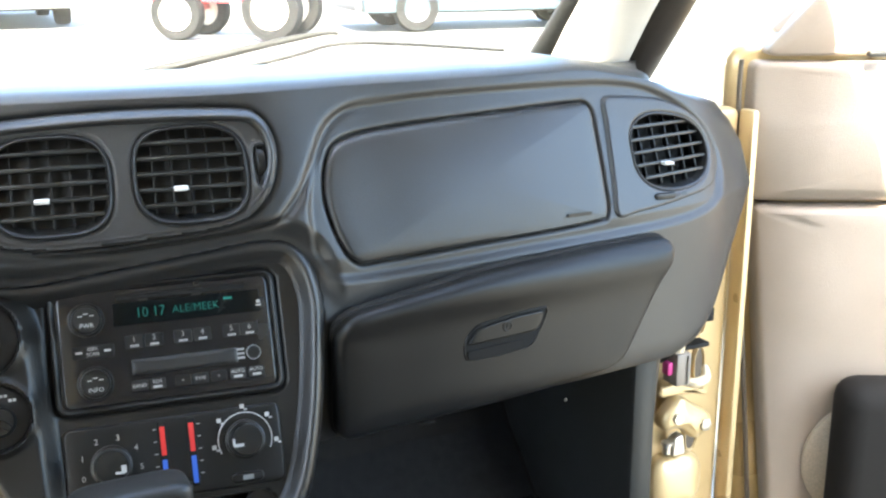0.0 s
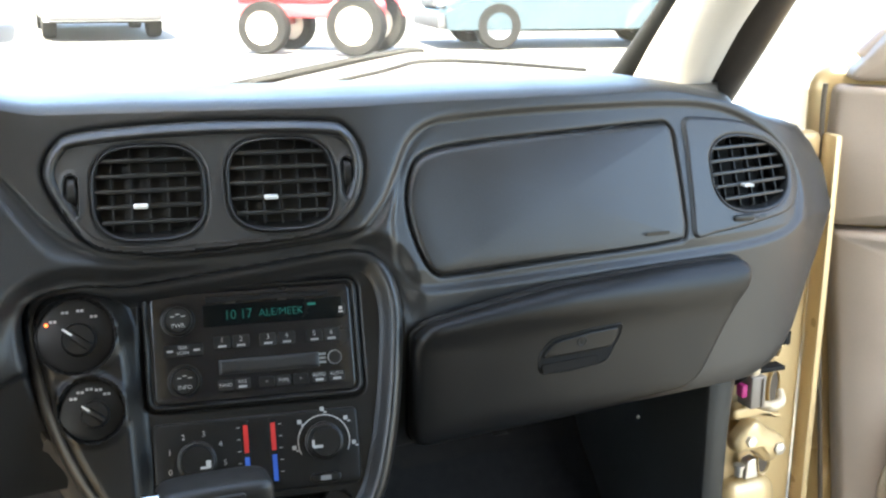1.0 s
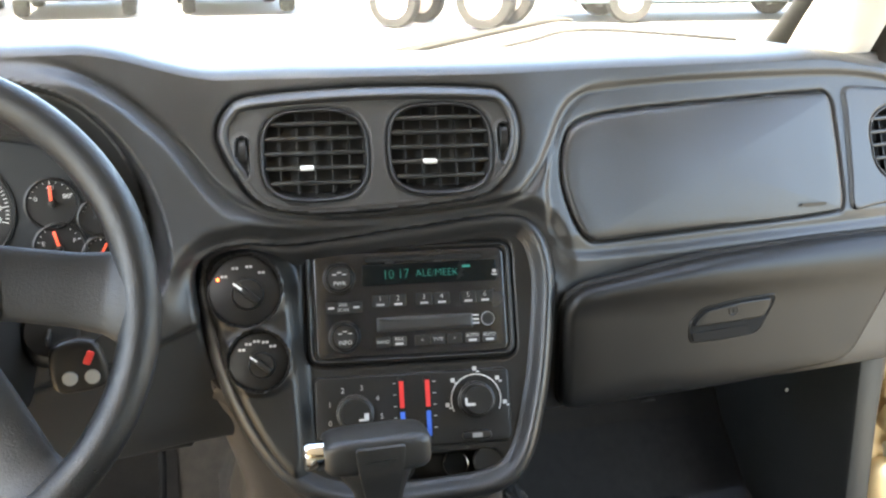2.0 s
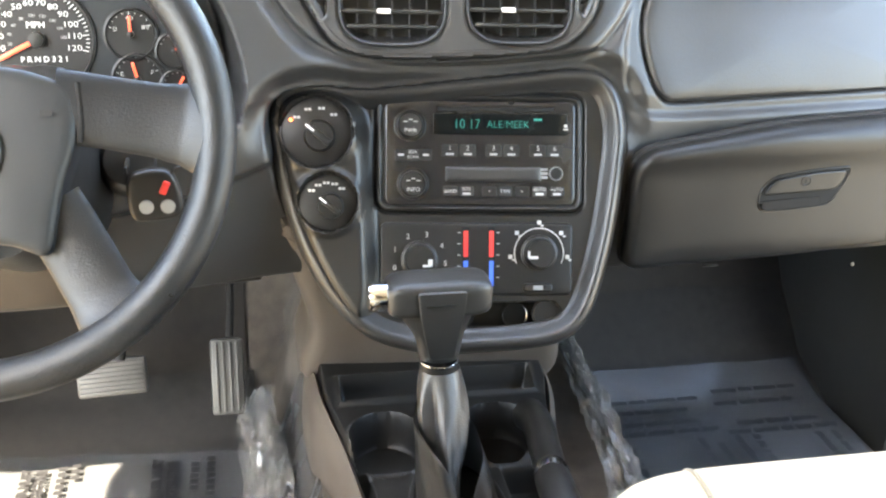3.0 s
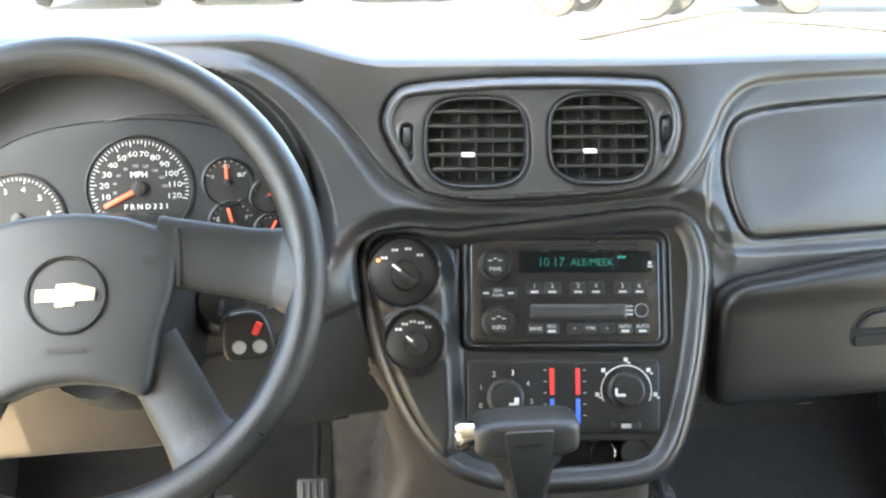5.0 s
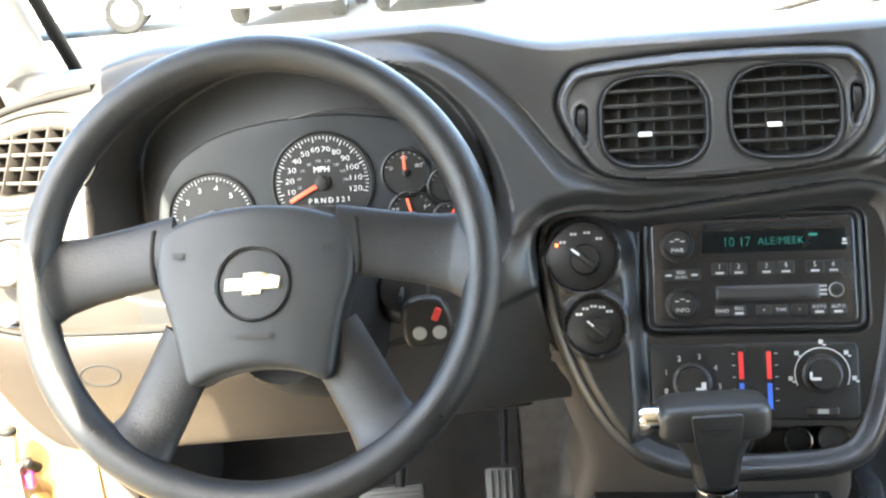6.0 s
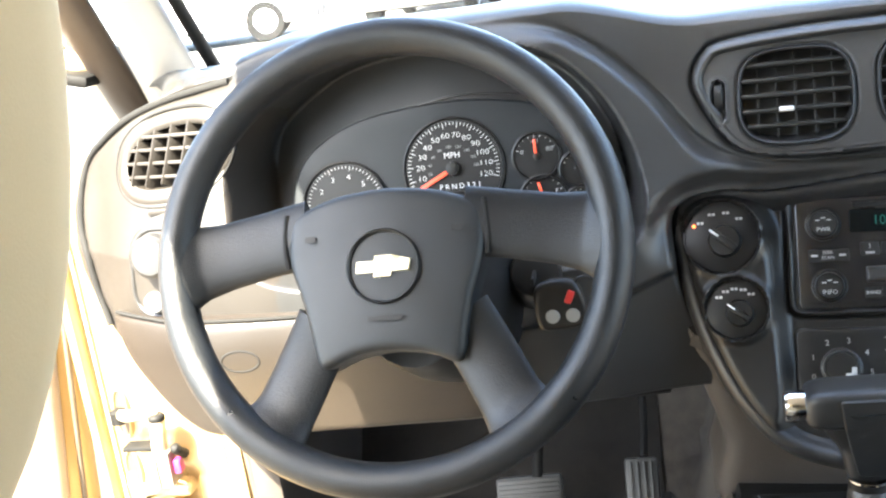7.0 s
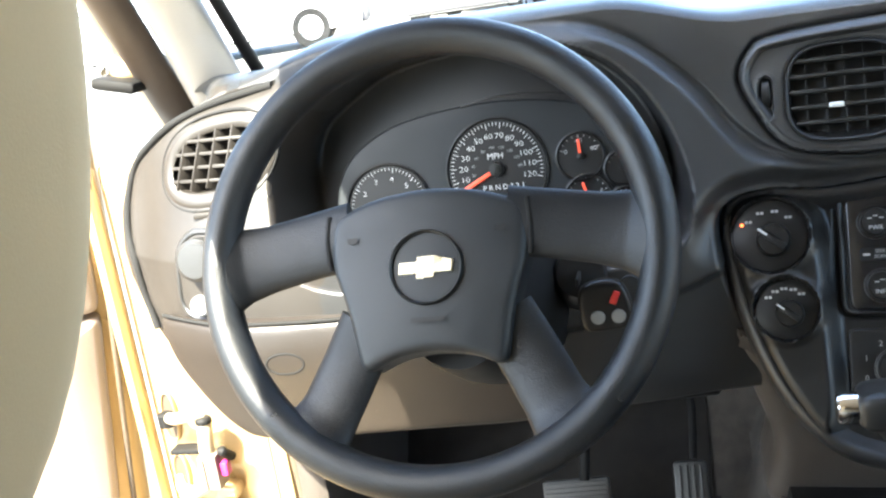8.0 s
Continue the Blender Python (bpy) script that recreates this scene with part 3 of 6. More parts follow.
def glove_latch():
    surf = lambda x, z: glove_face(x, z) - 0.0265
    cup = rounded([(0.291, 0.441), (0.289, 0.462), (0.303, 0.478), (0.345, 0.484), (0.389, 0.4865), (0.386, 0.472), (0.371, 0.445), (0.330, 0.4415)], 0.008, 5, 0.006)
    # no hollow is cut: a flat black plate gives the recess its shade
    part("latch_recess_shade", pad(cup, surf, 0.0008, 0.0005, 0.002), VOID, glovebox, "flat dark plate for the shade in the finger recess")
    frame_edge = inset(cup, -0.0016)
    part("recess_edge", rim_ring(frame_edge, 0.0022, surf, 0.0016, 0.002), DASH_SHADED, glovebox)
    lid = rounded([(0.2915, 0.4585), (0.3035, 0.4755), (0.345, 0.4820), (0.3835, 0.4838), (0.3815, 0.4725), (0.3755, 0.4625), (0.340, 0.4605)], 0.006, 5, 0.006)
    part("latch_paddle", pad(lid, surf, 0.0040, 0.0020, 0.004), DASH_SHADED, glovebox)
    tray = rounded([(0.2925, 0.4425), (0.2920, 0.4515), (0.330, 0.4535), (0.3600, 0.4545), (0.3610, 0.4455), (0.330, 0.4430)], 0.003, 4, 0.006)
    slope = lambda x, z: surf(x, z) - 0.0005 - 0.003 * max(0.0, 0.455 - z) / 0.012
    part("latch_lip", pad(tray, slope, 0.0010, 0.0008, 0.004), MATTE_DARK, glovebox)
    y = surf(0.338, 0.4735) - 0.0040
    part("key_lock", lathe([(0.0058, -0.002), (0.0058, 0.0004), (0.0050, 0.0008), (0.0040, 0.0), (0, 0.0)], pose(0.338, y, 0.4735, 90), 24), DASH_SHADED, glovebox, "small round key lock")
    part("key_slot", box((0.338, y - 0.0002, 0.4735), (0.0012, 0.001, 0.005)), VOID, glovebox)


glove_latch()


# ---- air vents ----
def slat_grid(outline, surface, rows, cols, thing_ob, tilt, m=None, tab=None, inset_y=0.002, mat=None, vane=(0.0012, 0.008, 0.0), vane_mat=None):
    """Horizontal slats, upright vanes behind them and a bright thumb tab, cut to the outline."""
    m = m or Matrix()
    xs, zs = [p[0] for p in outline], [p[1] for p in outline]
    z0, z1, x0, x1 = min(zs), max(zs), min(xs), max(xs)

    def chord(level, axis):
        level += 1e-5
        cut = []
        n = len(outline)
        for i in range(n):
            a, b = outline[i], outline[(i + 1) % n]
            if (a[axis] - level) * (b[axis] - level) < 0:
                f = (level - a[axis]) / (b[axis] - a[axis])
                cut.append(a[1 - axis] + f * (b[1 - axis] - a[1 - axis]))
        return (min(cut), max(cut)) if len(cut) > 1 else None

    for i in range(rows):
        z = z0 + (z1 - z0) * (i + 0.92) / (rows + 0.84)
        c = chord(z, 1)
        if c:
            ya, yb = surface(c[0], z) + inset_y, surface(c[1], z) + inset_y
            bm = box((0, 0, 0), (c[1] - c[0], 0.013, 0.0038), 0.0014)
            k = m @ Matrix.Translation(((c[0] + c[1]) / 2, (ya + yb) / 2 + 0.006, z)) @ pose(0, 0, 0, tilt, 0, math.degrees(math.atan2(yb - ya, c[1] - c[0])))
            turn(bm, bm.verts, k)
            part("slat", bm, mat or SLAT, thing_ob)
    for j in range(cols):
        x = x0 + (x1 - x0) * (j + 0.9) / (cols + 0.8)
        c = chord(x, 0)
        if c:
            bm = box((0, 0, 0), (vane[0], vane[1], (c[1] - c[0]) * 1.04), 0.0004)
            k = m @ Matrix.Translation((x, surface(x, (c[0] + c[1]) / 2) + inset_y + 0.0095, (c[0] + c[1]) / 2)) @ pose(0, 0, 0, 0, 0, vane[2]) @ pose(0, 0, 0, -22.8, 0, 0)
            turn(bm, bm.verts, k)
            part("vane", bm, vane_mat or SATIN, thing_ob)
    if tab:
        x, z = tab
        part("thumb_tab", box((x, surface(x, z) + inset_y - 0.004, z), (0.013, 0.010, 0.0034), 0.0012, m), PRINT, thing_ob, "bright white thumb tab")


vent_plane = lambda x, z: -0.012 + 0.42 * (z - 0.56)
VENT_L = oval(-0.0925, 0.651, 0.098, 0.079, 3.2, 56)
VENT_R = oval(0.0305, 0.654, 0.098, 0.079, 3.2, 56)
SLOT_L = rrect(-0.162, 0.650, 0.012, 0.038, 0.006)
SLOT_R = rrect(0.0955, 0.657, 0.012, 0.038, 0.006)


def bezel_relief(xr, zr, step, height):
    xs = np.arange(xr[0], xr[1], step)
    zs = np.arange(zr[0], zr[1], step)
    X, Z = np.meshgrid(xs, zs)
    Y, keep = height(X, Z)
    return sheet(X, Y, Z, keep)


def vent_bezel_height(X, Z):
    e = signed(X, Z, VENT_EDGE)
    base = -0.012 + 0.42 * (Z - 0.56)
    y = base - 0.007 + 0.0 * e
    for v in (VENT_L, VENT_R):
        d = signed(X, Z, v)
        y = y + 0.003 * ease(-d, -0.007, -0.002) + 0.045 * ease(-d, -0.0005, 0.003)
    for v in (SLOT_L, SLOT_R):
        d = signed(X, Z, v)
        y = y - 0.002 * ease(-d, -0.004, -0.001) + 0.008 * ease(-d, -0.001, 0.0015)
    return y, e < -0.004


vents = thing("centre_air_vents", (XC, 0.03, 0.60), "twin dark grey air vents in one rounded bezel above the radio", "air vent")
bm = bezel_relief((-0.195, 0.122), (0.588, 0.720), 0.0018, vent_bezel_height)
turn(bm, bm.verts, STACK)
part("bezel", bm, BEZEL, vents, "rounded dark grey vent surround", sharp=60)
bm = rim_ring(VENT_EDGE, 0.0125, lambda x, z: 0.0, 1.0, 1.3)
for v in bm.verts:                                        # proud at the top, running out flush below
    h = -v.co.y
    rise = 0.0075 + 0.0055 * float(ease(v.co.z, 0.615, 0.695))
    v.co.y = vent_plane(v.co.x, v.co.z) - (h * rise if h > 0 else h * 0.0125)
turn(bm, bm.verts, STACK)
part("bezel_lip", bm, LIP, vents, "rounded outer lip")
in_vent = lambda x, z: vent_plane(x, z) - 0.007
for v, tab in ((VENT_L, (-0.101, 0.6395)), (VENT_R, (0.0195, 0.6425))):
    part("vent_frame", rim_ring(inset(v, -0.0035), 0.0035, in_vent, 0.003, 0.012, STACK), BLACK, vents)
    bm = pad(inset(v, -0.001), lambda x, z: vent_plane(x, z) + 0.033, 0, 0.001, 0.001, m=STACK)
    part("duct", bm, VOID, vents)
    slat_grid(v, in_vent, 5, 5, vents, -12, STACK, tab)
for v, cx, cz in ((SLOT_L, -0.162, 0.650), (SLOT_R, 0.0955, 0.657)):
    part("thumb_wheel", lathe([(0, -0.004), (0.016, -0.004), (0.017, -0.003), (0.017, 0.003), (0.016, 0.004), (0, 0.004)],
                              STACK @ pose(cx, vent_plane(cx, cz) + 0.009, cz, 0, 90, 0), 30), BLACK, vents, "ribbed black thumb wheel")
    part("mark", bars([(0, 0.0295 + i * 0.0032, 0.007, 0.0009) for i in range(3)], STACK @ pose(cx, vent_plane(cx, cz + 0.033) - 0.0108, cz, 90 - 22.8)), PRINT_DIM, vents)


def passenger_vent():
    v = thing("passenger_air_vent", (0.59, 0.03, 0.565), "dark grey oval air vent at the dash end by the door", "air vent")
    surf = lambda x, z: float(face_y(x, z)) + 0.007
    plate = closed_curve([(0.509, 0.60), (0.514, 0.66), (0.517, 0.688), (0.545, 0.690), (0.610, 0.681), (0.660, 0.660), (0.690, 0.628), (0.693, 0.600), (0.668, 0.576), (0.61, 0.568), (0.54, 0.562), (0.507, 0.562)], 80)
    hole = VENT_P

    def height(X, Z):
        e, d = signed(X, Z, plate), signed(X, Z, hole)
        y = face_y(X, Z) + 0.007 - 0.005 * ease(-e, -0.001, 0.004) + 0.008 * ease(e, -0.001, 0.003)
        return y + 0.003 * ease(-d, -0.006, -0.002) + 0.045 * ease(-d, -0.0005, 0.003), e < 0.0025
    part("vent_plate", bezel_relief((0.500, 0.700), (0.555, 0.697), 0.0018, height), DASH, v, sharp=60)
    inner = lambda x, z: surf(x, z) - 0.002
    part("vent_frame", rim_ring(inset(hole, -0.004), 0.004, inner, 0.003, 0.012), SATIN, v)
    part("duct", pad(inset(hole, -0.001), lambda x, z: surf(x, z) + 0.038, 0, 0.001, 0.001), VOID, v)
    slat_grid(hole, inner, 5, 5, v, -12, None, (0.595, 0.6110))
    part("thumb_wheel", box((0.579, surf(0.579, 0.5765) - 0.006, 0.5765), (0.030, 0.007, 0.008), 0.003), BLACK, v, "small ribbed black thumb wheel")
    part("mark", bars([(0.028, 0, 0.008, 0.004)],
                      pose(0.579, surf(0.579, 0.577) - 0.0062, 0.577, 70)), SATIN, v)


passenger_vent()


def driver_vent():
    v = thing("driver_air_vent", (-0.70, -0.01, 0.62), "grey oval air vent at the sunlit dash end", "air vent")
    surf = lambda x, z: float(face_y(x, z)) - 0.012
    hole = inset(VENT_D, 0.009)
    part("vent_groove", rim_ring(inset(VENT_D, -0.0085), 0.0030, surf, 0.0030, 0.004), VOID, v, "dark groove round the vent")
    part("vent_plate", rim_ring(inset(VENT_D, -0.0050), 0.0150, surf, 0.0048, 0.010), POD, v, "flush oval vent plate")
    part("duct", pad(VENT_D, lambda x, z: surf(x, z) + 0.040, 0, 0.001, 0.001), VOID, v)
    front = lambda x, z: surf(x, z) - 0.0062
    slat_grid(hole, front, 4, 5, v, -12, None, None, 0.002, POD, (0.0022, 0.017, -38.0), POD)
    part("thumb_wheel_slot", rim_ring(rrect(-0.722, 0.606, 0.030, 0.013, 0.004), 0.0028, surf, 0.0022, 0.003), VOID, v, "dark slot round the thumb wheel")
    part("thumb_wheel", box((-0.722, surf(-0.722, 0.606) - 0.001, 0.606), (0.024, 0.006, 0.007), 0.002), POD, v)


driver_vent()


# ---- centre stack: bezel, radio, climate panel, round switches ----
LEAN = 90 - math.degrees(math.atan(0.4))
SLOPE = STACK @ pose(0, 0, 0.5, LEAN)                     # x right, y up the slope, z out of it
FLAT = SLOPE @ pose(0, 0, 0, -90)                         # for panels drawn in x-z with y inwards
up = lambda z: (z - 0.5) / 0.9285
plain = lambda x, z: 0.0
STACK_V = [(x, up(z)) for x, z in STACK_EDGE]
RADIO_V = rrect(-0.003, up(0.501), 0.208, 0.117, 0.012)
CLIMATE_V = rrect(-0.006, up(0.402), 0.196, 0.074, 0.007)
TRAY_V = rrect(0.012, up(0.347), 0.136, 0.030, 0.013)
DIAL_A, DIAL_B = (-0.166, up(0.5185)), (-0.155, up(0.4545))
POD_V = closed_curve([(-0.206, up(0.530)), (-0.190, up(0.555)), (-0.155, up(0.558)), (-0.124, up(0.540)), (-0.116, up(0.48)), (-0.112, up(0.42)), (-0.112, up(0.36)),
                      (-0.128, up(0.345)), (-0.160, up(0.385)), (-0.190, up(0.45))], 70)


def stack_height(X, Z):
    e = signed(X, Z, STACK_V)
    y = 0.0 * e
    pod = signed(X, Z, POD_V)
    y = y - 0.020 * ease(-pod, -0.008, 0.012)
    for (cx, cv), r in ((DIAL_A, 0.0350), (DIAL_B, 0.0290)):
        d = np.hypot(X - cx, Z - cv) - r
        y = y - 0.004 * ease(-d, -0.008, -0.001) + 0.010 * ease(-d, -0.001, 0.0015)
    d = signed(X, Z, RADIO_V)
    y = y + 0.004 * ease(-d, -0.004, 0.0)
    d = signed(X, Z, TRAY_V)
    y = y + 0.030 * ease(-d, -0.002, 0.003)
    return y, e < -0.006


stack = thing("centre_stack", (0, 0, 0.316), "dark grey rounded centre stack surround with a raised lip", "console")
bm = bezel_relief((-0.225, 0.155), (-0.21, 0.10), 0.002, stack_height)
turn(bm, bm.verts, FLAT)
part("stack_bezel", bm, SATIN, stack, "dark satin plastic surround", sharp=60)


def shoulder(outline, width, lift, depth, m):
    """A soft shoulder along an outline: steep outside, running out gently to the inside."""
    bm = bmesh.new()
    n = len(outline)
    prof = [(0.0, -depth), (0.0, 0.0)] + [(f, lift * math.sin(math.pi / 2 * f / 0.38) ** 0.8) for f in (0.06, 0.12, 0.20, 0.29, 0.38)]
    prof += [(f, lift * (0.5 + 0.5 * math.cos(math.pi * (f - 0.38) / 0.62)) + 0.0006) for f in (0.48, 0.58, 0.68, 0.78, 0.88, 0.95)] + [(1.0, -0.004)]
    loops = [[bm.verts.new((x, -h, z)) for x, z in inset(outline, f * width)] for f, h in prof]
    for a, b in zip(loops, loops[1:]):
        for i in range(n):
            bm.faces.new((a[i], a[(i + 1) % n], b[(i + 1) % n], b[i]))
    turn(bm, bm.verts, m)
    return bm


part("raised_lip", shoulder(inset(STACK_V, -0.002), 0.026, 0.014, 0.055, FLAT), LIP, stack, "raised rounded outer lip", sharp=60)


def on_stack(x, z, lift=0.0):
    return SLOPE @ Matrix.Translation((x, up(z), lift))


def radio():
    r = thing("car_radio", (0, 0, 0.45), "black car radio with a green display and white lettered buttons", "radio")
    part("fascia", pad(RADIO_V, plain, 0.001, 0.003, 0.02, m=FLAT), BLACK, r)
    part("frame", rim_ring(RADIO_V, 0.006, plain, 0.004, 0.006, FLAT), SATIN, r)
    face = part("face", pad(rrect(-0.003, up(0.501), 0.192, 0.105, 0.008), plain, 0.004, 0.002, 0.006, m=FLAT), GLOSS, r)
    part("disc_slot", box((0.012, 0.005, up(0.5415)), (0.118, 0.004, 0.004), 0.0008, FLAT @ pose(0, -0.0095, 0)), VOID, r, "dark disc slot")
    part("slot_lip", box((0.012, -0.0045, up(0.5445)), (0.120, 0.001, 0.001), 0.0, FLAT), SATIN, r)
    scr = part("display", pad(rrect(0.017, up(0.528), 0.136, 0.0215, 0.002), plain, 0.0048, 0.0008, 0.002, m=FLAT), LCD, r, "dark display with glowing green text")
    part("display_text", writing("10 17", 0.0140, on_stack(-0.017, 0.5275, 0.0052) @ Matrix.Diagonal((0.85, 1, 1, 1)), thin=0.022), TEAL, scr)
    part("display_text", writing("ALE/MEEK", 0.0105, on_stack(0.0245, 0.5275, 0.0052) @ Matrix.Diagonal((0.95, 1, 1, 1)), thin=0.022), TEAL, scr)
    part("display_text", bars([(0, 0, 0.008, 0.0022)], on_stack(0.0545, 0.5325, 0.0052)), TEAL, scr)
    for x, z, word in ((-0.074, 0.526, "PWR"), (-0.071, 0.472, "INFO")):
        k = part("knob", lathe([(0.0155, 0), (0.0155, 0.004), (0.0135, 0.0045), (0.0130, 0.012), (0.0118, 0.0145), (0, 0.0150)], on_stack(x, z, 0.003), 36), SATIN, r)
        part("knob_ring", lathe([(0.0150, 0.0044), (0.0156, 0.0050), (0.0156, 0.0032), (0.0162, 0.0030)], on_stack(x, z, 0.003), 36), LIP, k)
        part("lettering", writing(word, 0.0058, on_stack(x, z - 0.0055, 0.0186)), RADIO_PRINT, k)
        part("pointer", bars([(-0.005, 0.003, 0.004, 0.001), (0, 0.005, 0.004, 0.001), (0.005, 0.003, 0.004, 0.001)], on_stack(x, z, 0.0186)), RADIO_PRINT, k)
    labels = ["1", "2", "3", "4", "5", "6"]
    for i, x in enumerate((-0.034, -0.016, 0.010, 0.028, 0.055, 0.072)):
        b = part("preset_button", pad(rrect(x, up(0.5035), 0.0165, 0.0125, 0.002), plain, 0.0045, 0.0004, 0.002, m=FLAT), BLACK, r)
        part("lettering", writing(labels[i], 0.0070, on_stack(x, 0.5055, 0.0049), thin=0.012), RADIO_PRINT, b)
        part("lettering", bars([(-0.0030, 0, 0.0016, 0.0020), (-0.0010, 0, 0.0016, 0.0020), (0.0010, 0, 0.0016, 0.0020), (0.0030, 0, 0.0016, 0.0020)], on_stack(x, 0.5000, 0.0049)), RADIO_PRINT, b)
    for x, w in ((-0.083, 0.008), (-0.071, 0.012), (-0.058, 0.009)):
        b = part("seek_button", pad(rrect(x, up(0.499), w + 0.003, 0.012, 0.002), plain, 0.0045, 0.0004, 0.002, m=FLAT), BLACK, r)
        if w == 0.012:
            part("lettering", writing("SEEK", 0.0044, on_stack(x, 0.5015, 0.0049)), RADIO_PRINT, b)
            part("lettering", writing("SCAN", 0.0044, on_stack(x, 0.4970, 0.0049)), RADIO_PRINT, b)
        else:
            part("lettering", bars([(0, 0, 0.006, 0.002)], on_stack(x, 0.499, 0.0049)), RADIO_PRINT, b)
    part("tape_door", pad(rrect(0.010, up(0.4815), 0.098, 0.0155, 0.002), plain, 0.0060, 0.0035, 0.002, m=FLAT), DASH, r, "flat grey flap")
    for x, word in ((-0.033, "BAND"), (-0.017, "RDS"), (0.006, "<"), (0.022, "TYPE"), (0.039, ">"), (0.057, "AUTO"), (0.0745, "AUTO")):
        b = part("mode_button", pad(rrect(x, up(0.4655), 0.0150, 0.0105, 0.002), plain, 0.0045, 0.0004, 0.002, m=FLAT), BLACK, r)
        part("lettering", writing(word, 0.0046, on_stack(x, 0.4655 + (0.002 if word in ("AUTO", "RDS") else 0), 0.0049)), RADIO_PRINT, b)
        if word in ("AUTO", "RDS"):
            part("lettering", bars([(0, 0, 0.008, 0.0022)], on_stack(x, 0.4632, 0.0049)), RADIO_PRINT, b)
    t = part("tune_button", lathe([(0.0062, 0), (0.0062, 0.003), (0.005, 0.004), (0, 0.004)], on_stack(0.0735, 0.4825, 0.0035), 24), BLACK, r)
    part("button_ring", lathe([(0.0060, 0.003), (0.0067, 0.0036), (0.0070, 0.001)], on_stack(0.0735, 0.4825, 0.0035), 24), PRINT_DIM, t)
    part("lettering", bars([(0, 0.004, 0.010, 0.0022), (0, 0, 0.010, 0.0022), (0, -0.004, 0.010, 0.0022)], on_stack(0.060, 0.4825, 0.0046)), PRINT_DIM, r)
    b = part("eject_button", pad(rrect(0.083, up(0.5255), 0.011, 0.011, 0.002), plain, 0.0045, 0.0004, 0.002, m=FLAT), BLACK, r)
    part("lettering", bars([(0, -0.002, 0.005, 0.0014), (0, 0.0015, 0.0034, 0.003)], on_stack(0.083, 0.5255, 0.0049)), RADIO_PRINT, b)


radio()


def climate():
    c = thing("climate_panel", (0, -0.04, 0.36), "black climate control panel with two dials and red-blue sliders", "control panel")
    part("panel", pad(CLIMATE_V, plain, 0.003, 0.003, 0.02, m=FLAT), BLACK, c)
    for x, z in ((-0.064, 0.402), (0.057, 0.408)):
        k = part("dial", lathe([(0.0185, 0), (0.0185, 0.004), (0.0160, 0.0050), (0.0150, 0.0150), (0.0138, 0.0170), (0, 0.0175)], on_stack(x, z, 0.0025), 40), SATIN, c, "round black dial")
        part("pointer", bars([(0.010, -0.003, 0.0045, 0.007), (0.0065, -0.006, 0.008, 0.0022)] if x < 0 else [(-0.008, -0.004, 0.009, 0.0028), (-0.0125, -0.001, 0.0024, 0.007)], on_stack(x, z, 0.0202)), RADIO_PRINT, k)
    for i, word in enumerate("012345"):
        a = radians(200 - 42 * i)
        part("lettering", writing(word, 0.0075, on_stack(-0.064 + 0.0265 * math.cos(a), 0.402 + 0.0235 * math.sin(a), 0.0035)), RADIO_PRINT, c)
    bm = bmesh.new()
    for i in range(28):
        a, b = radians(205 - 230 * i / 28), radians(205 - 230 * (i + 1) / 28)
        vs = [on_stack(0.057, 0.408, 0.0035) @ Vector((r * math.cos(q), r * math.sin(q), 0)) for r, q in ((0.0247, a), (0.0247, b), (0.0255, b), (0.0255, a))]
        bm.faces.new([bm.verts.new(v) for v in vs])
    part("dial_scale", bm, PRINT, c)
    for i in range(5):
        a = radians(190 - 50 * i)
        part("mode_mark", bars([(0, 0.0012, 0.004, 0.004), (0.003, -0.002, 0.003, 0.0016)], on_stack(0.057 + 0.0295 * math.cos(a), 0.408 + 0.0275 * math.sin(a), 0.0035)), RADIO_PRINT, c)
    for x in (-0.0175, 0.0085):
        part("slider_slot", box((x, -0.002, up(0.404)), (0.008, 0.004, 0.062), 0.001, FLAT), VOID, c)
        part("hot_mark", bars([(x, up(0.4165), 0.0044, 0.0262)], SLOPE @ Matrix.Translation((0, 0, 0.0045))), RED, c, "red heat stripe")
        part("cold_mark", bars([(x, up(0.3890), 0.0044, 0.0250)], SLOPE @ Matrix.Translation((0, 0, 0.0045))), BLUE, c, "blue cold stripe")
        side = -1 if x < 0 else 1
        part("slider_scale", bars([(x + side * 0.0068, up(0.427 - 0.0105 * i), 0.0032, 0.0008) for i in range(5)], SLOPE @ Matrix.Translation((0, 0, 0.0035))), RADIO_PRINT, c)
        part("slider_grip", box((x - side * 0.009, -0.008, up(0.376)), (0.010, 0.010, 0.008), 0.002, FLAT), BLACK, c)
    b = part("defog_button", pad(rrect(0.056, up(0.3755), 0.030, 0.009, 0.004), plain, 0.006, 0.002, 0.002, m=FLAT), SATIN, c)
    part("mark", bars([(0, 0, 0.010, 0.0045)], on_stack(0.056, 0.3755, 0.0064)), PRINT_DIM, b)


climate()


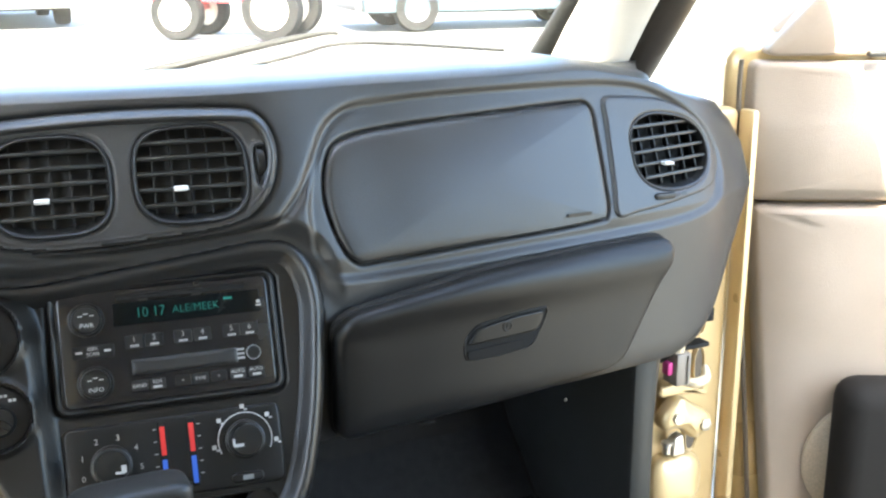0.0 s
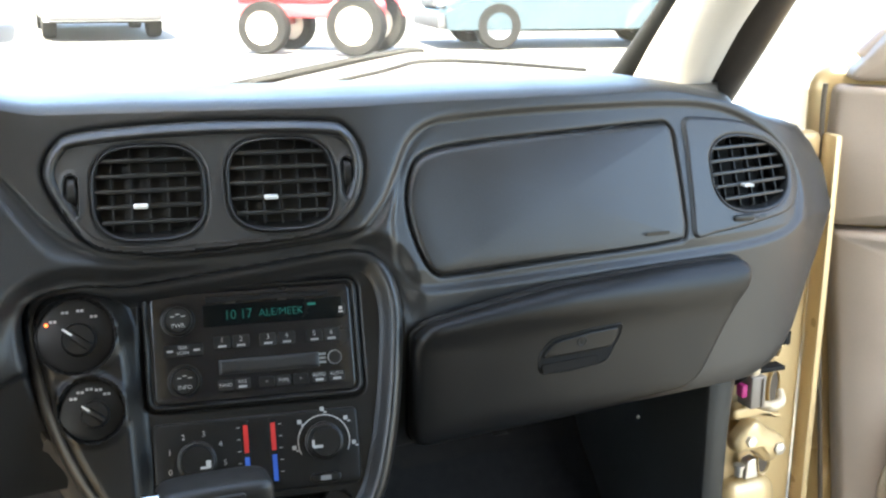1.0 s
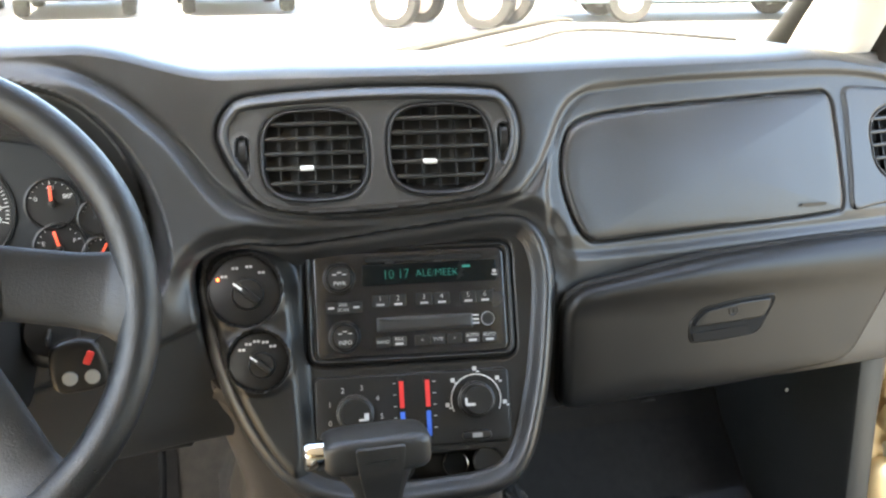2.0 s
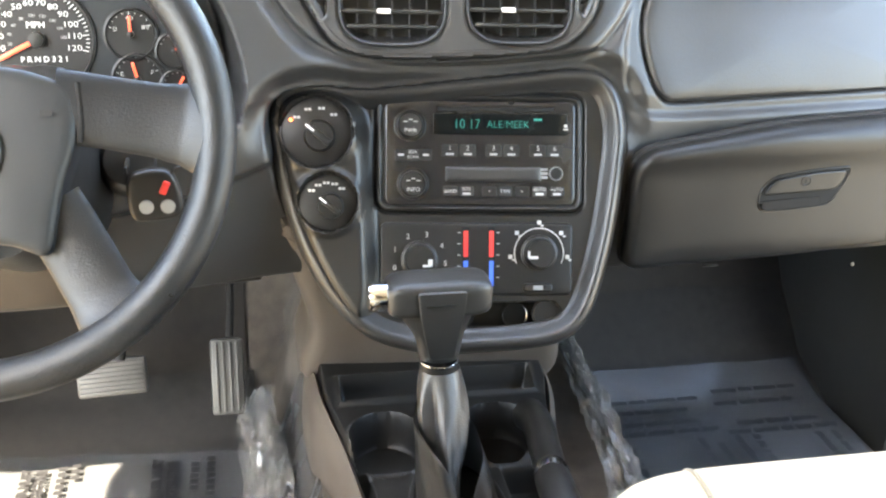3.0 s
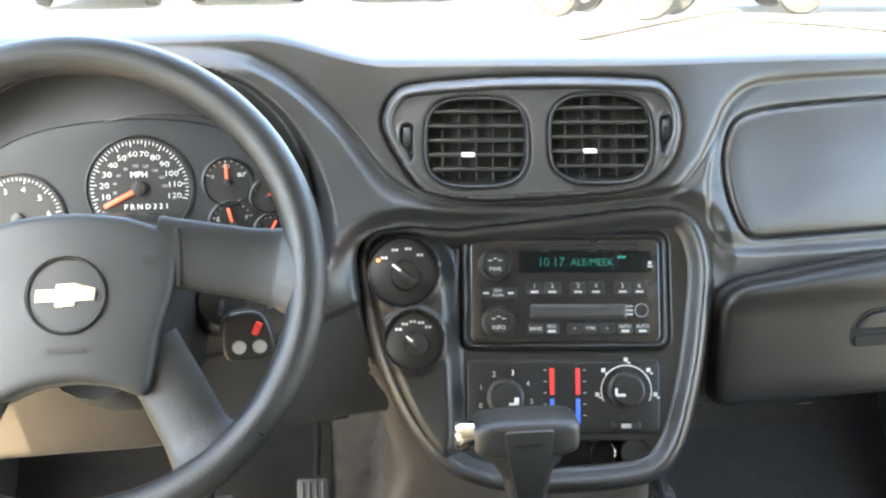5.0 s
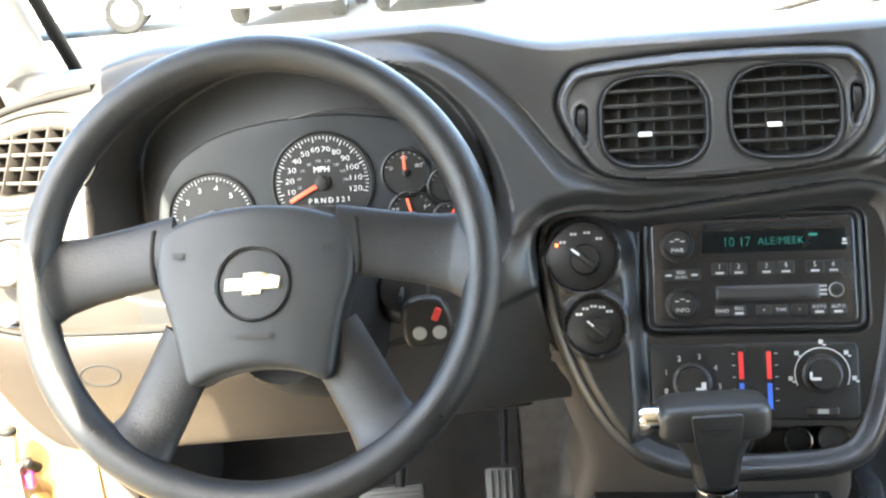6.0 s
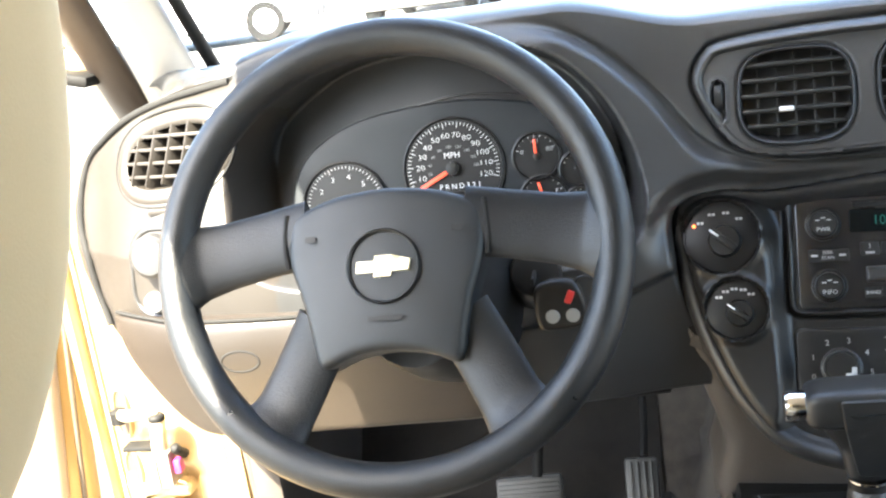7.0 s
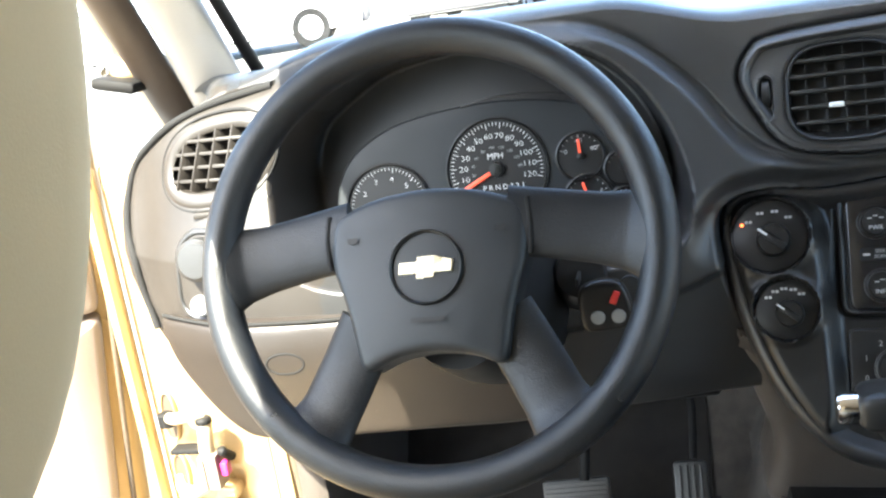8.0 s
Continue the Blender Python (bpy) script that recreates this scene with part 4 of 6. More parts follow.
def round_switch(name, label, at, r, marks, dot):
    s = thing(name, SLOPE @ Vector((at[0], at[1], 0)), label, "switch")
    m = SLOPE @ Matrix.Translation((at[0], at[1], 0.0160))
    part("plate", lathe([(r, -0.006), (r, 0.0), (r - 0.002, 0.001), (0, 0.001)], m, 48), BLACK, s)
    part("collar", lathe([(r + 0.013, -0.024), (r + 0.007, -0.008), (r + 0.002, -0.0005), (r + 0.0004, 0.0)], m, 48), SATIN, s)
    k = part("knob", lathe([(r * 0.46, 0.001), (r * 0.45, 0.007), (r * 0.40, 0.010), (0, 0.0105)], m @ pose(0.003, -0.004, 0), 36), SATIN, s)
    part("knob_grip", box((0, 0, 0.0115), (r * 0.80, r * 0.20, 0.006), 0.002, m @ pose(0.003, -0.004, 0, 0, 0, -38)), SATIN, k)
    part("pointer", bars([(-r * 0.34, 0, r * 0.30, r * 0.06)], m @ pose(0.003, -0.004, 0.0148, 0, 0, -38)), PRINT, k)
    for i in range(marks):
        a = radians(142 - 95 * i / max(marks - 1, 1))
        part("mark", bars([(-0.0018, 0, 0.0027, 0.0024), (0.0018, 0, 0.0027, 0.0024)], m @ pose(r * 0.72 * math.cos(a), r * 0.72 * math.sin(a) - 0.001, 0.0014)), RADIO_PRINT if i else PRINT, s)
    if dot:
        part("indicator_lamp", lathe([(0.0016, 0), (0.0016, 0.0012), (0, 0.0016)], m @ pose(-r * 0.74, r * 0.34, 0.001), 12), ORANGE, s, "glowing orange dot")


round_switch("drive_mode_switch", "round black drive mode dial with a glowing orange dot", DIAL_A, 0.0340, 4, True)
round_switch("rear_wiper_switch", "round black rear wiper dial beside the radio", DIAL_B, 0.0280, 5, False)


def power_sockets():
    t = thing("power_outlet", (0.03, -0.06, 0.33), "black power outlet with a bright metal rim", "power outlet")
    for x in (-0.020, 0.034):
        part("outlet_rim", lathe([(0.0132, -0.002), (0.0128, 0.001), (0.0124, 0.0014), (0.0120, 0.001), (0.0120, -0.02)], on_stack(x, 0.349, -0.006), 32), CHROME if x > 0 else SATIN, t)
        part("outlet_well", lathe([(0.0125, -0.02), (0, -0.02)], on_stack(x, 0.349, -0.006), 24), VOID, t)
    part("outlet_cap", lathe([(0.0155, -0.006), (0.0155, 0.002), (0.0145, 0.003), (0, 0.003)], on_stack(0.068, 0.350, -0.008), 32), BLACK, t)


power_sockets()


part("screw", lathe([(0.0026, 0), (0.0024, 0.001), (0, 0.0014)], pose(0.451, 0.019, 0.345, 90), 16), SLAT, dashboard, "grey screw head")
part("clip", box((0.262, -0.004, 0.364), (0.018, 0.004, 0.0012), 0.0004), SATIN, dashboard)


# ---- instruments ----
def gauge_face(parent, name, cx, cz, r, numbers, a0, a1, ticks, needle, size, label):
    g = part(name, lathe([(r + 0.003, -0.004), (r + 0.003, 0.002), (r + 0.001, 0.003), (r, 0.001), (r, 0.0), (0, 0.0)], CLUSTER @ pose(cx, cz, 0.001), 56), BLACK, parent, label)
    m = CLUSTER @ pose(cx, cz, 0.0014)
    bm = bmesh.new()
    for i in range(ticks + 1):
        a = radians(a0 + (a1 - a0) * i / ticks)
        long = 0.12 if i % max(1, ticks // max(1, len(numbers) - 1)) == 0 else 0.065
        bars([(r * (0.95 - long / 2), 0, r * long, max(0.0006, r * (0.018 if ticks < 30 else 0.012)))], m @ pose(0, 0, 0, 0, 0, math.degrees(a)), bm=bm)
    part("scale", bm, PRINT, g)
    for i, word in enumerate(numbers):
        if word:
            a = radians(a0 + (a1 - a0) * i / (len(numbers) - 1))
            part("lettering", writing(word, size * 0.90, m @ pose(r * 0.68 * math.cos(a), r * 0.68 * math.sin(a), 0) @ Matrix.Diagonal((1.25, 1, 1, 1)), thin=0.016), PRINT, g)
    n = m @ pose(0, 0, 0.004, 0, 0, needle)
    part("needle", box((r * 0.38, 0, 0), (r * 0.76, r * 0.055 + 0.0012, 0.0016), 0.0004, n), NEEDLE, g, "red needle")
    part("needle_hub", lathe([(r * 0.15, -0.004), (r * 0.14, 0.002), (0, 0.003)], n, 24), SATIN, g)
    return g


CLUSTER = pose(0, 0.062, 0.600, 78) @ pose(0, -0.600, 0)     # x right, y the height above the floor


def instruments():
    c = thing("instrument_cluster", (-0.44, 0.07, 0.53), "black instrument cluster with white dials and red needles", "gauge")
    edge = closed_curve([(-0.600, 0.56), (-0.590, 0.62), (-0.55, 0.655), (-0.49, 0.672), (-0.40, 0.676), (-0.32, 0.660), (-0.280, 0.63), (-0.270, 0.57), (-0.29, 0.53), (-0.45, 0.525), (-0.58, 0.53)], 64)
    part("cluster_plate", pad(edge, plain, 0, 0.003, 0.01, m=CLUSTER @ pose(0, 0, 0, -90)), MATDARK_PLATE, c, "dark grey cluster plate")
    s = gauge_face(c, "speedometer", -0.424, 0.607, 0.0505, ["", "10", "20", "30", "40", "50", "60", "70", "80", "90", "100", "110", "120"], 212, -14, 48, 207, 0.0088, "round speedometer in miles per hour")
    part("lettering", writing("MPH", 0.0085, CLUSTER @ pose(-0.424, 0.6205, 0.003)), PRINT, s)
    for i, word in enumerate(("20", "40", "60", "80", "100", "120", "140", "160", "180")):
        a = radians(190 - 23.2 * i)
        part("lettering", writing(word, 0.0042, CLUSTER @ pose(-0.424 + 0.0245 * math.cos(a), 0.607 + 0.0225 * math.sin(a), 0.0026)), PRINT_DIM, s)
    part("lettering", writing("P R N D 3 2 1", 0.0075, CLUSTER @ pose(-0.418, 0.5885, 0.003)), PRINT, s)
    gauge_face(c, "tachometer", -0.542, 0.580, 0.0435, ["0", "1", "2", "3", "4", "5", "6"], 215, 10, 36, 212, 0.0085, "round engine speed dial")
    for name, x, z, words, ndl in (("oil_gauge", -0.338, 0.611, ["0", "40", "80"], 92), ("fuel_gauge", -0.334, 0.568, ["E", "", "F"], 104)):
        gauge_face(c, name, x, z, 0.0225, words, 160, 25, 8, ndl, 0.0068, "small round gauge with a red needle")
    for name, x, z in (("battery_gauge", -0.2985, 0.595), ("temperature_gauge", -0.2965, 0.560)):
        gauge_face(c, name, x, z, 0.0155, ["", "", ""], 150, 30, 6, 40 if name == "battery_gauge" else 60, 0.006, "small round gauge with a red needle")
    part("visor_line", tube([(-0.45, 0.055, 0.676), (-0.40, 0.050, 0.683), (-0.33, 0.050, 0.676)], 0.0015, 16, 6), BLACK, c)


MATDARK_PLATE = material("cluster_plate_plastic", (0.0130, 0.0152, 0.0176), 0.45, vary=0.05, spec=0.25)
instruments()


# ---- steering wheel and column ----
WHEEL = pose(-0.428, -0.238, 0.609, 64)


SATIN_PAD = material("padded_vinyl", (0.0106, 0.0127, 0.0150), 0.45, vary=0.1, scale=15, grain=0.22, grain_scale=1500, spec=0.40)


def steering_wheel():
    w = thing("steering_wheel", WHEEL.translation, "black grained steering wheel with four spokes and a gold badge", "steering wheel")
    ring = [(0.1715 * math.cos(a), 0.1715 * math.sin(a), 0) for a in (2 * math.pi * i / 32 for i in range(32))]
    bm = tube(ring, 0.0145, 128, 20, True, 1.12)
    turn(bm, bm.verts, WHEEL)
    part("rim", bm, LEATHER, w, "black grained leather-look rim")
    for s in (-1, 1):
        bm = tube([(s * 0.060, 0.019, -0.001), (s * 0.095, 0.014, -0.004), (s * 0.128, 0.008, -0.005), (s * 0.150, 0.004, -0.004), (s * 0.163, 0.002, -0.001), (s * 0.1710, 0.001, 0)],
                  [0.0270, 0.0262, 0.0268, 0.0300, 0.0385, 0.0500], 40, 24, flat=0.33)
        turn(bm, bm.verts, WHEEL)
        part("upper_spoke", bm, SPOKE, w)
        bm = tube([(s * 0.052, -0.050, -0.008), (s * 0.068, -0.078, -0.012), (s * 0.086, -0.113, -0.010), (s * 0.096, -0.130, -0.004), (s * 0.0995, -0.1375, 0)],
                  [0.0250, 0.0240, 0.0245, 0.029, 0.036], 36, 24, flat=0.36)
        turn(bm, bm.verts, WHEEL)
        part("lower_spoke", bm, SPOKE, w)
    hub_edge = rounded([(-0.076, 0.032), (-0.04, 0.045), (0, 0.049), (0.04, 0.045), (0.076, 0.032), (0.077, -0.004), (0.064, -0.042), (0.055, -0.090), (0.030, -0.078), (0, -0.074), (-0.030, -0.078), (-0.055, -0.090), (-0.064, -0.042), (-0.077, -0.004)], 0.014, 6, 0.006)
    hm = WHEEL @ pose(0, 0, 0, -90)
    hub = part("hub_pad", pad(hub_edge, lambda x, z: 0.9 * (x * x + (z + 0.013) ** 2), 0.0130, 0.006, 0.026, 0.0, 12, m=hm, steps=4), SATIN_PAD, w, "dark grey horn pad")
    for s in (-1, 1):
        part("seam", tube([WHEEL @ Vector((s * 0.0775, 0.034, 0.004)), WHEEL @ Vector((s * 0.0790, 0.012, 0.005)), WHEEL @ Vector((s * 0.0775, -0.008, 0.003))], 0.0022, 16, 8), VOID, w)
    part("badge_ring", lathe([(0.0285, 0.0), (0.0285, 0.0145), (0.0275, 0.0160), (0.0262, 0.0146), (0.0262, 0.012), (0, 0.0125)], WHEEL @ pose(0, -0.013, 0), 48), SATIN, hub, "round badge plate")
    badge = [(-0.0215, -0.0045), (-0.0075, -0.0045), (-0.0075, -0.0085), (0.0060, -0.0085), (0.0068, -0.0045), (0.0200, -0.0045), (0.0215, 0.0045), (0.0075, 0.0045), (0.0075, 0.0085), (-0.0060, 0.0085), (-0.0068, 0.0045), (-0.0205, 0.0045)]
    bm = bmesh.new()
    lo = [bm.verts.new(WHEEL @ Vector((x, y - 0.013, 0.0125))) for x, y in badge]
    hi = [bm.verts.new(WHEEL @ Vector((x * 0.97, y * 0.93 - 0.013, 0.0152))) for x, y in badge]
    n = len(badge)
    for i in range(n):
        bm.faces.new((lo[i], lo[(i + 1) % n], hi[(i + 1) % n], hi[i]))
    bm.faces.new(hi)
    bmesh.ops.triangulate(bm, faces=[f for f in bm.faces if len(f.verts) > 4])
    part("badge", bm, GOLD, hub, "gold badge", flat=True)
    for s in (-1, 1):
        part("horn_mark", bars([(s * 0.0570, 0.012, 0.008, 0.0045)], WHEEL @ pose(0, 0, 0.0118)), BLACK, hub)
    part("airbag_mark", bars([(0, -0.052, 0.026, 0.0035)], WHEEL @ pose(0, 0, 0.0142)), SATIN, hub)
    part("back_cover", lathe([(0.046, -0.010), (0.046, -0.03), (0.040, -0.05), (0, -0.05)], WHEEL @ pose(0, -0.012, 0), 40), BLACK, w)


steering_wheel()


def column():
    c = thing("steering_column", (-0.42, 0.0, 0.50), "dark plastic steering column shroud with stalks", "steering column")
    bm = tube([(-0.425, -0.185, 0.570), (-0.422, -0.10, 0.535), (-0.42, 0.0, 0.500), (-0.42, 0.06, 0.485)], [0.054, 0.064, 0.070, 0.072], 24, 28, flat=1.35)
    part("shroud", bm, DASH_SHADED, c, "two-piece dark column shroud")
    part("indicator_stalk", tube([(-0.47, -0.13, 0.575), (-0.53, -0.15, 0.585), (-0.585, -0.16, 0.592), (-0.605, -0.162, 0.595)], [0.010, 0.009, 0.012, 0.010], 20, 12), SATIN, c)
    part("ignition_barrel", lathe([(0.024, -0.06), (0.024, 0), (0.021, 0.006), (0.012, 0.007), (0, 0.007)], pose(-0.335, -0.090, 0.535, 64, 0, 8), 32), BLACK, c)
    k = thing("car_key", (-0.318, -0.125, 0.515), "black car key fob with red and silver buttons in the ignition", "key")
    part("blade", box((-0.335, -0.105, 0.537), (0.003, 0.03, 0.007), 0.001), BLACK, k)
    body = part("fob", pad(closed_curve([(-0.334, 0.530), (-0.320, 0.540), (-0.299, 0.538), (-0.291, 0.520), (-0.292, 0.500), (-0.315, 0.495), (-0.332, 0.499)], 40), lambda x, z: -0.128, 0.004, 0.004, 0.006), BLACK, k)
    part("panic_button", box((-0.3035, -0.1335, 0.526), (0.006, 0.003, 0.012), 0.0012, pose(-0.3035, 0, 0.526) @ pose(0, 0, 0, 0, 25) @ pose(0.3035, 0, -0.526)), RED, body, "red button")
    for x in (-0.3195, -0.302):
        part("button", lathe([(0.0062, 0), (0.0060, 0.002), (0, 0.0028)], pose(x, -0.1315, 0.509, 90), 20), PRINT_DIM, body, "silver round button")
    part("ring", tube([(-0.290 + 0.012 * math.cos(a), -0.127, 0.52 + 0.022 * math.sin(a)) for a in (2 * math.pi * i / 12 for i in range(12))], 0.0009, 40, 6, True, up=(0, 1, 0)), BLACK, k)


column()


def knee_panel():
    k = thing("lower_dash_cover", (-0.52, -0.02, 0.366), "brown-grey plastic knee cover below the steering wheel", "dash cover")
    surf = lambda x, z: -0.040 - 0.020 * math.exp(-((z - 0.47) / 0.06) ** 2) + 3.5 * max(0.40 - z, 0) ** 2 + 1.2 * max(-0.66 - x, 0) ** 1.5
    edge = closed_curve([(-0.800, 0.488), (-0.790, 0.498), (-0.70, 0.500), (-0.50, 0.501), (-0.418, 0.501), (-0.408, 0.492), (-0.402, 0.44), (-0.398, 0.385), (-0.41, 0.374), (-0.50, 0.371), (-0.60, 0.368), (-0.690, 0.366), (-0.722, 0.373),
                         (-0.757, 0.402), (-0.786, 0.445)], 110)
    cover = part("cover_panel", pad(edge, surf, 0.004, 0.006, 0.05, 0.0, 14), KNEE, k, "brown-grey grained knee panel")
    part("round_plug", rim_ring([(-0.640 + 0.021 * math.cos(a), 0.460 + 0.0125 * math.sin(a)) for a in (2 * math.pi * i / 36 for i in range(36))], 0.0022, lambda x, z: surf(x, z) - 0.004, 0.0008, 0.001), VOID, k, "oval access plug outline")
    part("upper_gap", tube([(x, surf(x, 0.4995) - 0.0035, 0.5015 + 0.010 * max(-0.78 - x, 0)) for x in (-0.795, -0.75, -0.70, -0.62, -0.54, -0.46, -0.42)], 0.0019, 50, 8), VOID, k, "dark gap along the top of the cover")
    rp = lambda x, z: 0.012 + 0.10 * max(0.45 - z, 0)
    part("inner_panel", pad(closed_curve([(-0.405, 0.512), (-0.33, 0.520), (-0.24, 0.522), (-0.222, 0.505), (-0.215, 0.44), (-0.222, 0.372), (-0.24, 0.362), (-0.33, 0.360), (-0.395, 0.364), (-0.410, 0.38), (-0.414, 0.44)], 70), rp, 0.004, 0.006, 0.04), BLACK, k, "black inner knee panel")
    s = thing("headlamp_switch", (-0.735, -0.02, 0.50), "grey headlamp switch pod with a round knob", "switch")
    fs = lambda x, z: float(face_y(x, z)) - 0.012
    part("switch_recess", rim_ring(rrect(-0.728, 0.545, 0.080, 0.100, 0.03, lean=0.15), 0.008, fs, 0.005, 0.004), LIP, s)
    part("knob", lathe([(0.023, 0), (0.022, 0.014), (0.018, 0.018), (0, 0.019)], pose(-0.728, fs(-0.728, 0.564), 0.564, 80), 36), DASH, s, "round grey rotary knob")
    part("dimmer", lathe([(0.0115, 0), (0.011, 0.008), (0.009, 0.010), (0, 0.0105)], pose(-0.738, fs(-0.738, 0.514), 0.514, 80), 28), PRINT_DIM, s)


knee_panel()


# ---- floor, mats, pedals ----
def shell():
    ys = np.array([-2.6, -1.2, -0.6, 0.0, 0.25, 0.34, 0.42, 0.50, 0.56])
    zs = np.array([0.0, 0.0, 0.0, 0.0, 0.0, 0.03, 0.11, 0.23, 0.42])
    yy = np.linspace(-2.6, 0.56, 120)
    xx = np.linspace(-0.82, 0.74, 90)
    X, Yg = np.meshgrid(xx, yy)
    Zg = np.interp(Yg, ys, zs)
    side = np.abs(X)
    tunnel = 0.170 * ease(side, 0.232, 0.150) * np.interp(Yg, [-2.6, -1.0, 0.1, 0.56], [0.6, 0.9, 1.0, 1.0])
    Zg = np.maximum(Zg, tunnel) + 0.004 * np.sin(X * 40) * np.sin(Yg * 30)
    bm = sheet(X, Yg, Zg)
    tagged(part("floor", bm, CARPET), "grey-brown carpeted car floor with a raised tunnel", "floor", kind="structure")
    T, F = np.meshgrid(np.linspace(0, 1, 30), np.linspace(0, 1, 40))
    # sheets over the floor carpet, the under-dash shade put into their colour
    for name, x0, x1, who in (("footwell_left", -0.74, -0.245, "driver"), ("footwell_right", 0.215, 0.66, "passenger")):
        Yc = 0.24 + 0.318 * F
        tagged(part(name, sheet(x0 + (x1 - x0) * T, Yc, np.interp(Yc, ys, zs) + 0.008 + 0.002 * np.sin(T * 23) * np.sin(F * 19)), SHADED_CARPET), "shade-darkened carpet of the " + who + " footwell", "carpet", kind="structure")
    tagged(part("wall_front", box((XC, 0.60, 0.25), (1.60, 0.04, 0.72), 0.005), BLACK), "black bulkhead behind the pedals", "wall", kind="structure")


shell()


def floor_mats():
    for name, x0, x1, y0, y1, label in (("floor_mat", -0.66, -0.235, -0.30, 0.36, "charcoal carpet floor mat in the driver footwell"),
                                        ("floor_mat", 0.17, 0.60, -0.30, 0.42, "charcoal carpet floor mat in the passenger footwell")):
        xs, ys = np.linspace(x0, x1, 26), np.linspace(y0, y1, 50)
        X, Y = np.meshgrid(xs, ys)
        Z = 0.012 + np.interp(Y, [0.25, 0.34, 0.42], [0, 0.03, 0.11]) + 0.002 * np.sin(X * 31 + Y * 17)
        tagged(part(name, sheet(X, Y, Z), MATDARK), label, "floor mat", "front floor mats")
    rnd = random.Random(4)
    for side, x0, x1, y0, y1 in ((0, -0.64, -0.172, -0.30, 0.228), (1, 0.155, 0.59, -0.30, 0.318)):
        xs, ys = np.linspace(x0, x1, 60), np.linspace(y0, y1, 60)
        X, Y = np.meshgrid(xs, ys)
        crease = np.array([[noise.noise((x * 9, y * 9, 3.0 + side)) + 0.6 * noise.noise((x * 24, y * 20, 7.0)) for x in xs] for y in ys])
        wall = 0.170 * ease(np.abs(X), 0.232, 0.150)
        Z = np.maximum(0.019 + np.interp(Y, [0.25, 0.34, 0.42], [0, 0.03, 0.11]), wall + 0.010) + 0.004 * crease + 0.010 * np.abs(crease) * ease(wall, 0.0, 0.03)
        f = thing("protective_film", ((x0 + x1) / 2, 0, 0.01), "printed clear plastic film crumpled over the " + ("driver" if side == 0 else "passenger") + " floor mat", "plastic film", "protective films")
        Y = Y - 0.09 * (X + 0.35) * ease(Y, 0.0, 0.2) * (side == 0)
        part("film_sheet", sheet(X, Y, Z), FILM, f)
        lie = lambda by: 0.029 + float(np.interp(by, [0.25, 0.34, 0.42], [0, 0.03, 0.11]))
        if side == 0:
            for bx, by, word, size in ((-0.362, 0.150, "DEALER MUST", 0.0160), (-0.343, 0.146, "PROTECTIVE", 0.0160), (-0.316, 0.165, "", 0.075), (-0.296, 0.150, "", 0.100),
                                       (-0.522, 0.150, "DEALER MUST", 0.0160), (-0.504, 0.150, "PROTECTIVE", 0.0160), (-0.480, 0.160, "", 0.090), (-0.463, 0.195, "", 0.050),
                                       (-0.600, 0.150, "", 0.090), (-0.580, 0.150, "", 0.080), (-0.435, -0.02, "", 0.09), (-0.40, -0.03, "", 0.09), (-0.36, -0.03, "", 0.09)):
                if word:
                    part("print_line", writing(word, size, pose(bx, by, lie(by), 0, 0, 90), thin=-0.085), INK, f)
                else:
                    n = int(size / 0.0125)
                    part("print_line", bars([(bx + rnd.uniform(-0.0006, 0.0006), by - size / 2 + 0.0125 * (i + 0.5), 0.0105, rnd.uniform(0.0080, 0.0105)) for i in range(n)], pose(0, 0, lie(by))), INK, f)
            part("print_line", bars([(-0.345 + 0.0125 * i, 0.088 + 0.0004 * i, 0.0100, 0.0095) for i in range(9)], pose(0, 0, lie(0.09))), INK, f)
        else:
            for bx0, bx1, by in ((0.254, 0.404, 0.246), (0.425, 0.562, 0.256), (0.254, 0.380, 0.218), (0.418, 0.550, 0.225), (0.262, 0.392, 0.188), (0.429, 0.555, 0.174),
                                 (0.242, 0.389, 0.166), (0.406, 0.554, 0.153), (0.262, 0.40, 0.010), (0.42, 0.55, 0.008), (0.25, 0.39, -0.015), (0.41, 0.55, -0.018)):
                spots, bx = [], bx0
                while bx < bx1 - 0.012:
                    w = rnd.uniform(0.016, 0.042)
                    n = max(2, int(w / 0.0052))
                    spots += [(bx + (i + 0.5) * w / n, by + rnd.uniform(-0.0006, 0.0006), w / n * 0.84, rnd.uniform(0.0085, 0.0105)) for i in range(n)]
                    bx += w + 0.005
                part("print_line", bars(spots, pose(0, 0, lie(by))), INK, f)
            for bx, by in ((0.205, 0.112), (0.232, 0.110), (0.257, 0.106), (0.362, 0.110), (0.385, 0.095), (0.415, 0.108), (0.441, 0.106), (0.533, 0.104), (0.556, 0.100)):
                spots, v = [], -0.040
                while v < 0.034:
                    h = rnd.uniform(0.0045, 0.0060)
                    if rnd.random() > 0.14:
                        spots.append((bx + rnd.uniform(-0.0006, 0.0006), by + v + h / 2, rnd.uniform(0.0085, 0.0105), h * 0.84))
                    v += h
                part("print_line", bars(spots, pose(0, 0, lie(by))), INK, f)


floor_mats()


